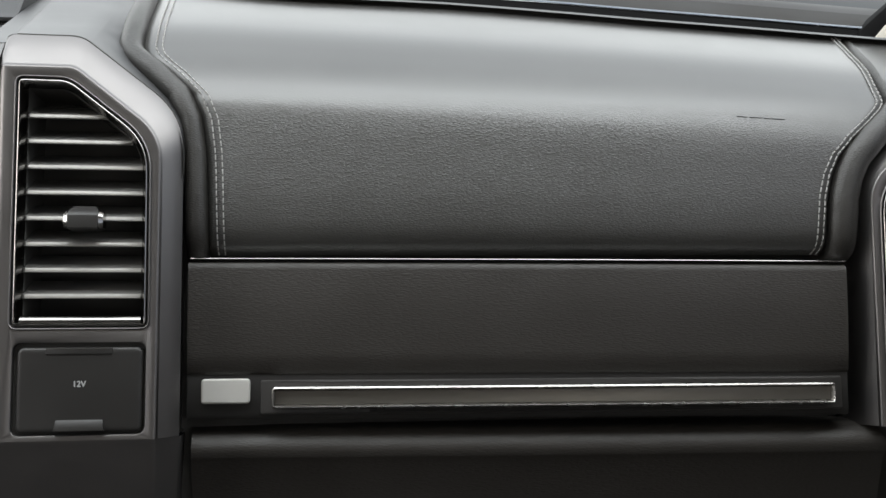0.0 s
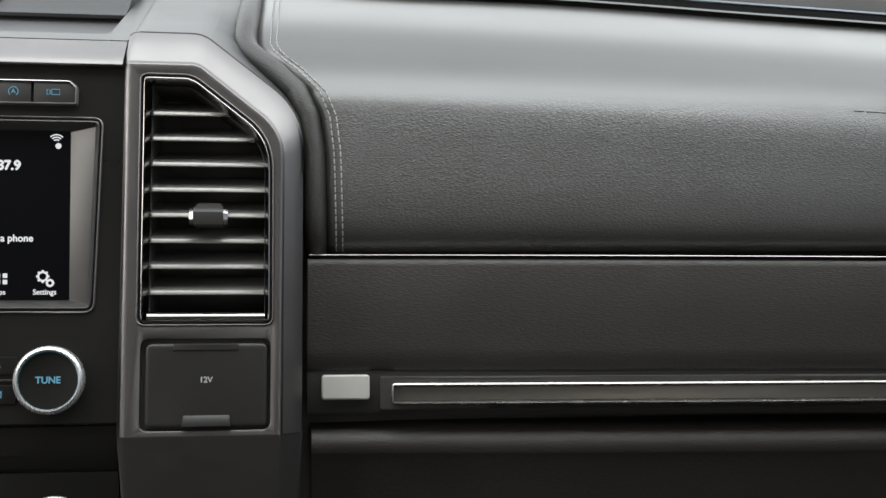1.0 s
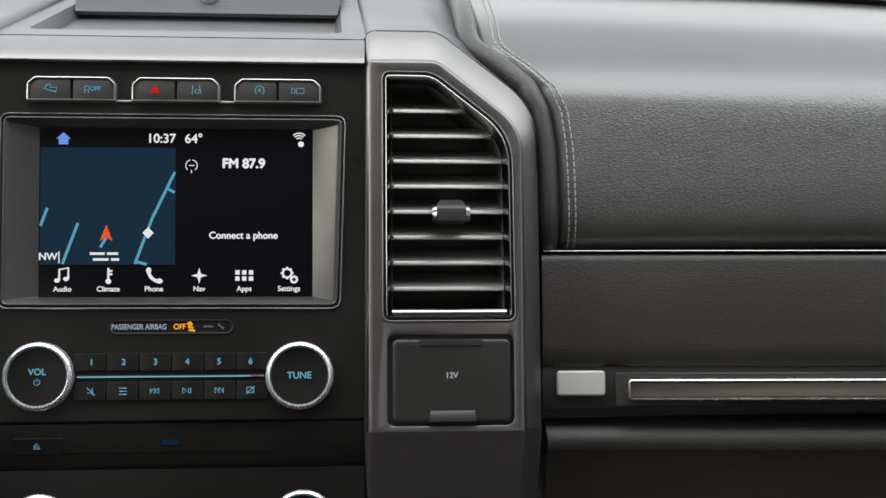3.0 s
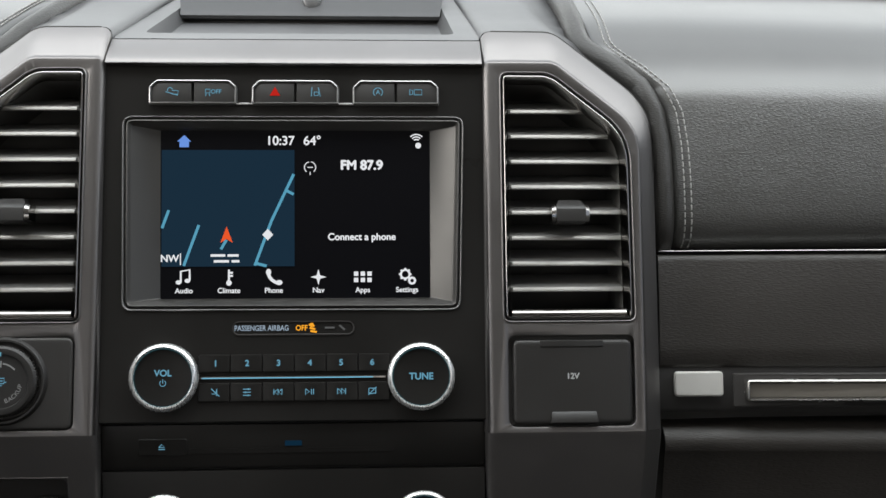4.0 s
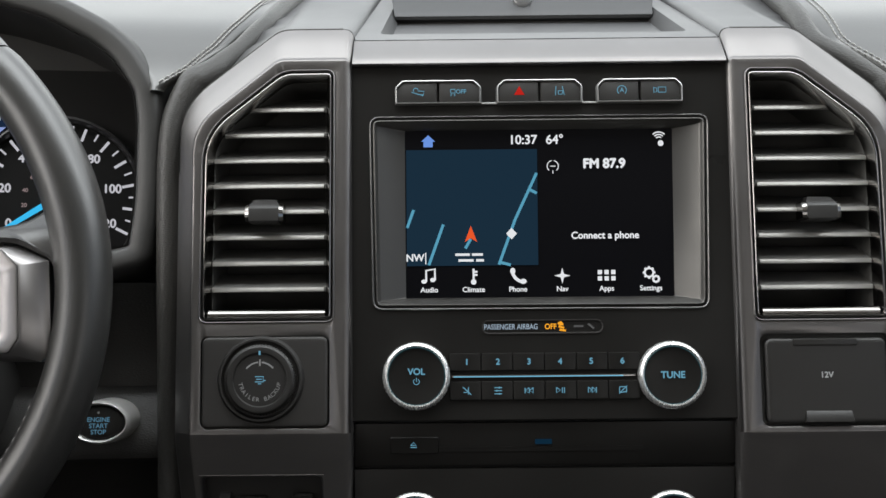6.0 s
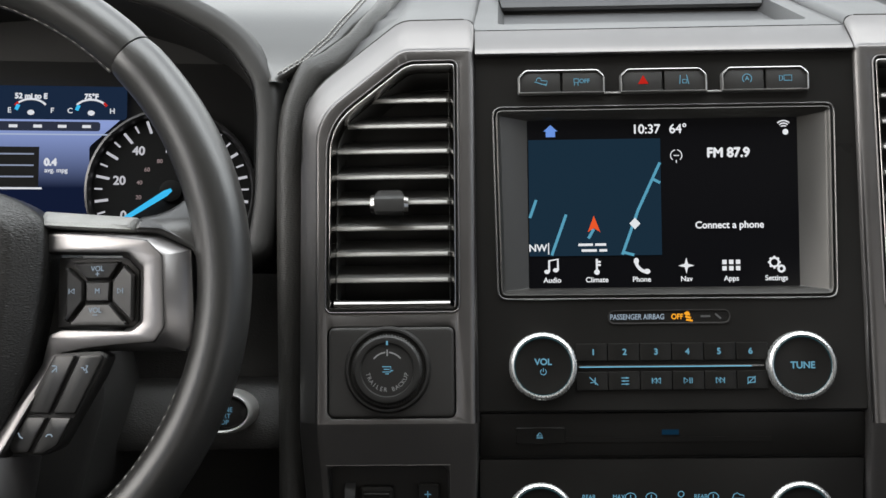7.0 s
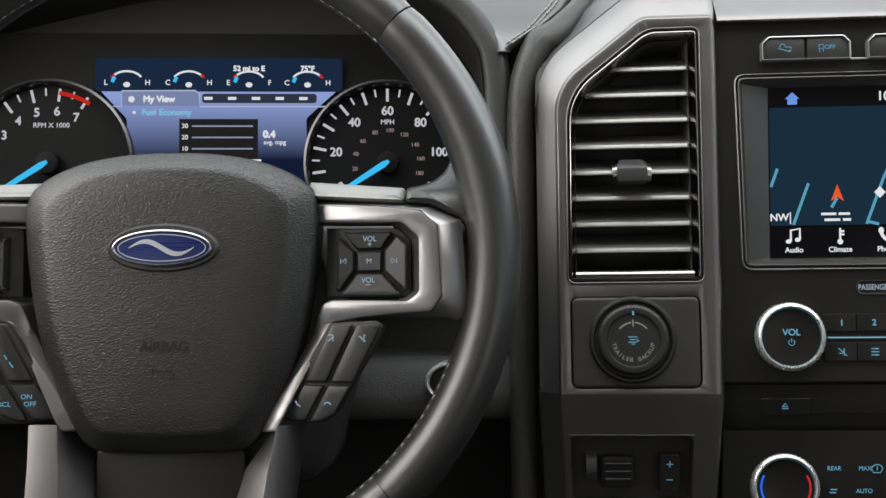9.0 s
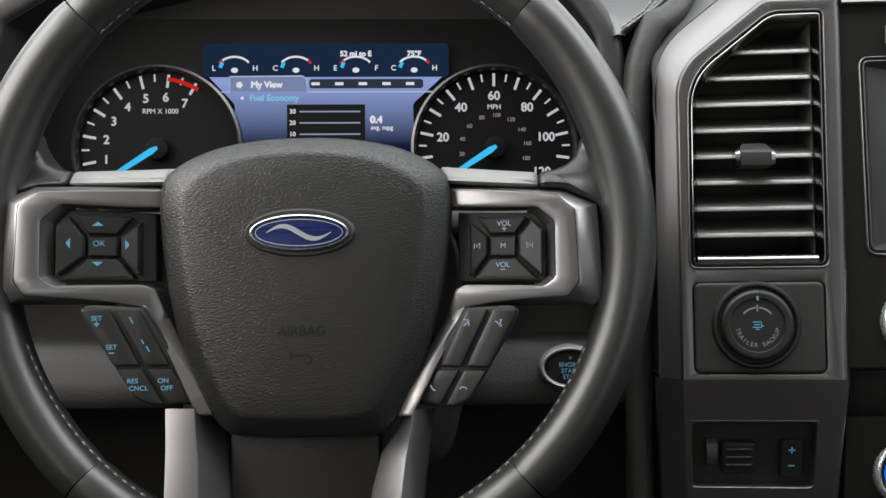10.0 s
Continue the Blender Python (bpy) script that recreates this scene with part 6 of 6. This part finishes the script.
SPOKE_KEY = plastic("spoke_key_rubber", (0.028, 0.0272, 0.0264), 0.34)
for s in (1, -1):
    earlier = set(bpy.data.objects)
    bm = bmesh.new()
    p = rounded(on_wheel(BEZEL, s), 0.002, 3)
    x0, z0 = wl(790, 560)

    def cant(d, sg=s, u0=x0, w0=z0):
        """The lower strip of the trim is canted towards the hub."""
        def f(x, z):
            u = (x * sg - u0) * 0.885 - (z - w0) * 0.468
            k = max(0.0, min(1.0, (-0.027 - z) / 0.010))
            return -0.0075 + d + 0.60 * k * max(0.0, min(0.008, 0.008 - u))
        return f
    loft(bm, [(grow(p, -0.0016), cant(0.0)), (grow(p, -0.0005), cant(0.0005)), (p, cant(0.0016)), (p, cant(0.0195))])
    bmesh.ops.triangulate(bm, faces=[f for f in bm.faces if len(f.verts) > 4])
    spoke = part("spoke_trim", bm, SPOKE_SILVER, wheel, "satin silver spoke trim", 30)
    for nm, A, B, ya, yb, back in (("spoke_side", SIDE_A, SIDE_B, -0.0066, 0.0050, 0.018), ("pod_bevel", BEVEL_A, BEVEL_B, -0.0066, 0.0008, 0.004)):
        bm = bmesh.new()
        A, B = on_wheel(A, s), on_wheel(B, s)
        sheet(bm, [[(x, y, z) for x, z in pts] for pts, y in ((A, ya), ([tuple(Vector(a).lerp(Vector(b), 0.12)) for a, b in zip(A, B)], ya + 0.0006), ([tuple(Vector(a).lerp(Vector(b), 0.9)) for a, b in zip(A, B)], yb - 0.0008), (B, yb), (B, back))])
        part(nm, bm, SPOKE_SILVER, spoke, "chamfered side of the spoke" if nm == "spoke_side" else "bright bevel beside the keys", 40)
    # lower leg: its face turns upwards as it comes forward
    bm = bmesh.new()
    legs = [((716, 724), (736, 724), (786 if s < 0 else 766, 726), 0.0), ((702, 762), (731, 762), (782 if s < 0 else 762, 762), 0.18), ((688 if s < 0 else 676, 800), (724, 800), (778 if s < 0 else 756, 800), 0.38),
            ((684 if s < 0 else 661, 860), (718, 860), (774 if s < 0 else 748, 860), 0.68), ((680 if s < 0 else 654, 930), (712, 930), (770 if s < 0 else 742, 930), 1.0)]
    rows = []
    for a, b, c, k in legs:
        y = -0.0078 - 0.020 * k
        (x1, z1), (x2, z2), (x3, z3) = on_wheel((a, b, c), s)
        rows.append([(x1, 0.02, z1), (x1, y + (0.012 if s > 0 else 0.026), z1), (x1 + s * 0.001, y + (0.010 if s > 0 else 0.024), z1), (x2 - s * 0.001, y, z2), (x2, y + 0.001, z2), (x3, y + (0.016 if s > 0 else 0.006), z3), (x3, 0.03, z3)])
    sheet(bm, rows)
    part("lower_spoke", bm, SPOKE_SILVER, spoke, "satin silver lower spoke", 40)
    bm = bmesh.new()
    slab(bm, on_wheel(POD, s), 0.0, 0.012, 0.001)
    pod = part("button_pod", bm, BLACK_SOFT, wheel, "black pod of five buttons", 30)
    keys = {"top": [(868, 416), (914, 416), (932, 384), (845, 384)],
            "bottom": [(839, 494), (950, 494), (914, 456), (868, 456)],
            "left": [(832, 490), (865, 454), (865, 418), (832, 391)],
            "right": [(917, 454), (956, 490), (960, 484), (960, 407), (941, 389), (917, 418)],
            "middle": [(867, 455), (915, 455), (915, 417), (867, 417)]}
    mat = SPOKE_KEY
    for nm, q in keys.items():
        bm = bmesh.new()
        o, (mx, mz), e = rounded(on_wheel(q, s), 0.0006, 2), on_wheel([(891, 436)], s)[0], 0.0014
        way = {"top": (0, 1), "bottom": (0, -1), "left": (-s, 0), "right": (s, 0), "middle": (0, 0)}[nm]

        def bowl(d, w=way, x0=mx, z0=mz):
            """The keys rise outwards, like the sides of a shallow bowl."""
            return lambda x, z: -0.0036 + d - 0.16 * max(0.0, (x - x0) * w[0] + (z - z0) * w[1] - 0.006)
        loft(bm, [(grow(o, -e), bowl(0.0)), (grow(o, -e * 0.75), bowl(0.0004)), (grow(o, -e * 0.15), bowl(0.0026)), (o, bowl(0.0032)), (o, bowl(0.009))])
        part("spoke_key", bm, mat, pod)
    for px, py, t in ((893, 397, "VOL"), (890, 470, "VOL"), (891, 436, "M")) if s == 1 else ():
        x, z = wl(px, py)
        write("key_word", t, 0.0040, x, z, -0.0062 if t != "M" else -0.0040, PALE_PRINT, pod, bold=0.00006)
    if s == 1:
        x, z = wl(893, 406)
        x2, z2 = wl(890, 478)
        draw("key_sign", [[(x - 0.0012, z), (x + 0.0012, z)], [(x, z - 0.0012), (x, z + 0.0012)], [(x2 - 0.0014, z2), (x2 + 0.0014, z2)]], PALE_PRINT, pod, -0.0062, 0.0005)
        for px, e in ((845, -1), (937, 1)):
            x, z = wl(px, 436)
            draw("key_sign", [[(x - e * 0.0016, z + 0.0014), (x + e * 0.0006, z), (x - e * 0.0016, z - 0.0014), (x - e * 0.0016, z + 0.0014)], [(x + e * 0.0014, z + 0.0014), (x + e * 0.0014, z - 0.0014)]], PALE_PRINT if s == 1 else ICE, pod, -0.0066, 0.0005)
    else:
        x, z = wl(171, 431)
        write("key_word", "OK", 0.0044, x, z, -0.0043, ICE, pod)
        for px, py, d in ((171, 397, (0, 1)), (171, 466, (0, -1)), (124, 431, (-1, 0)), (219, 433, (1, 0))):
            x, z = wl(px, py)
            draw("key_sign", [], ICE, pod, -0.0066, fills=[[(x + d[0] * 0.0014 - d[1] * 0.003, z + d[1] * -0.0007 - d[0] * 0.003), (x + d[0] * 0.0014 * -1 + d[1] * 0.003, z - d[1] * 0.0007 + d[0] * 0.003) if d[0] == 0 else (x - d[0] * 0.0007, z + 0.003), (x + d[0] * 0.0016, z + d[1] * 0.0016)] if d[0] == 0 else [(x - d[0] * 0.0007, z - 0.003), (x - d[0] * 0.0007, z + 0.003), (x + d[0] * 0.0016, z)]])
    # lower pod with four keys
    bm = bmesh.new()
    slab(bm, rounded(on_wheel(LOWER, s), 0.002, 3), -0.0045, 0.012, 0.0015)
    lp = part("lower_pod", bm, BLACK_SOFT, wheel, "black slanted pod of four keys", 30)
    for q in (((826, 549), (864, 548), (816, 649), (779, 649)), ((872, 548), (910, 546), (913, 552), (864, 649), (824, 649)),
              ((776, 655), (813, 655), (779, 717), (748, 717), (742, 706)), ((821, 655), (860, 655), (832, 704), (806, 718), (787, 718))):
        bm = bmesh.new()
        slab(bm, rounded(on_wheel(q, s), 0.0012, 2), -0.0072, 0.0, 0.0012)
        part("lower_key", bm, mat, lp)
    if s == 1:
        for px, py, S in ((825, 572, [[(-0.0016, 0.002), (0.0010, 0.002)], [(-0.0016, -0.002), (0.0016, 0.001)], [(0.0016, 0.002), (0.0016, -0.002)]]),
                          (880, 572, [[(-0.002, 0.001), (-0.0005, 0.001), (0.0005, -0.001)], [(0.0012, 0.0022), (0.0024, 0.0022), (0.0012, 0), (0.0024, -0.002), (0.0010, -0.002)]]),
                          (766, 687, [[(-0.0016, 0.0018), (-0.0006, -0.0006), (0.0016, -0.0018)]]), (819, 686, [[(-0.0022, -0.0008), (-0.0012, 0.0006), (0.0012, 0.0006), (0.0022, -0.0008)]])):
            x, z = wl(px, py)
            draw("key_sign", [[(x + a * 0.85, z + b * 0.85) for a, b in l] for l in S], PALE_PRINT, lp, -0.0074, 0.0007)
    else:
        for px, py, t in ((178, 565, "SET"), (203, 616, "SET"), (238, 676, "RES"), (248, 689, "CNCL"), (289, 676, "ON"), (295, 689, "OFF")):
            x, z = wl(px, py)
            write("key_word", t, 0.0037, x, z, -0.0074, ICE, lp, bold=0.00005)
        S = []
        for px, py in ((178, 575), (203, 626)):
            x, z = wl(px, py)
            S.append([(x - 0.0014, z), (x + 0.0014, z)])
        x, z = wl(178, 575)
        S.append([(x, z - 0.0014), (x, z + 0.0014)])
        for (a, b), (c, d) in (((232, 562), (238, 574)), ((252, 602), (256, 610)), ((260, 614), (266, 624))):
            S.append([wl(a, b), wl(c, d)])
        draw("key_sign", S, ICE, lp, -0.0074, 0.0007)
    # the whole spoke is dished: it comes forward from the hub to the rim
    for ob in set(bpy.data.objects) - earlier:
        for v in ob.data.vertices:
            if lp in (ob, ob.parent):
                v.co.y -= 0.22 * (abs(v.co.x) - 0.094)
                continue
            k = (1.0 if ob.name.startswith(("spoke_key", "key_", "button_pod")) else max(0.0, min(1.0, (v.co.z + 0.075) / 0.04)))
            v.co.y -= 0.26 * k * (min(abs(v.co.x), 0.155) - 0.118) * (0.0 if ob.name.startswith("lower_spoke") else 1.0)
    # leather arm and thumb rest that join the rim
    for nm, pts, y, soft, label in (
            ("leather_arm", ((780, 289), (860, 295), (954, 302), (954, 330), (905, 328), (786, 321)), -0.0045, 0.0035, "grained strip over the spoke, top light put into its grey"),
            ("thumb_rest", ((957, 303), (985, 297), (1005, 288), (1022, 272), (1034, 250), (1041, 225), (1075, 225), (1090, 300), (1092, 400), (1082, 548), (1050, 545), (1066, 524), (1068, 385), (1055, 361), (1000, 335), (957, 331)), -0.0065, 0.003, "leather thumb rest flowing into the rim")):
        bm = bmesh.new()
        o, foot = rounded(on_wheel(pts, s), 0.002, 3), wl(0, 333)[1]

        def lean(d, f=foot, y=y):
            """The skin leans back as it rises."""
            return lambda x, z: y + d + 1.1 * max(0.0, min(0.02, z - f))
        loft(bm, [(grow(o, -soft), lean(0.0)), (grow(o, -soft * 0.3), lean(soft * 0.3)), (o, lean(soft)), (o, lean(0.022))])
        part(nm, bm, LIT_ARM_SKIN if nm == "leather_arm" else LEATHER_RIM, wheel, label, 60)
bm = bmesh.new()
slab(bm, rounded([wl(*p) for p in ((402, 900), (402, 768), (670, 768), (670, 900))][::-1], 0.004, 3), 0.004, 0.02, 0.003)
part("lower_cover", bm, BUTTON, wheel, "dark lower hub cover")
bm = bmesh.new()
slab(bm, circle(0, -0.01, 0.085, 0.075, 40), 0.02, 0.09, 0.004)
part("hub_back", bm, BLACK_SOFT, wheel)
column = thing("steering_column", "dark plastic steering column shroud behind the wheel", "steering column", HUB, 3.0)
bm = bmesh.new()
slab(bm, rounded([(-0.085, -0.13), (0.075, -0.13), (0.095, -0.05), (0.07, 0.02), (-0.07, 0.02), (-0.105, -0.05)], 0.02, 4), 0.075, 0.20, 0.006)
part("shroud", bm, BLACK_SOFT, column, smooth=40)
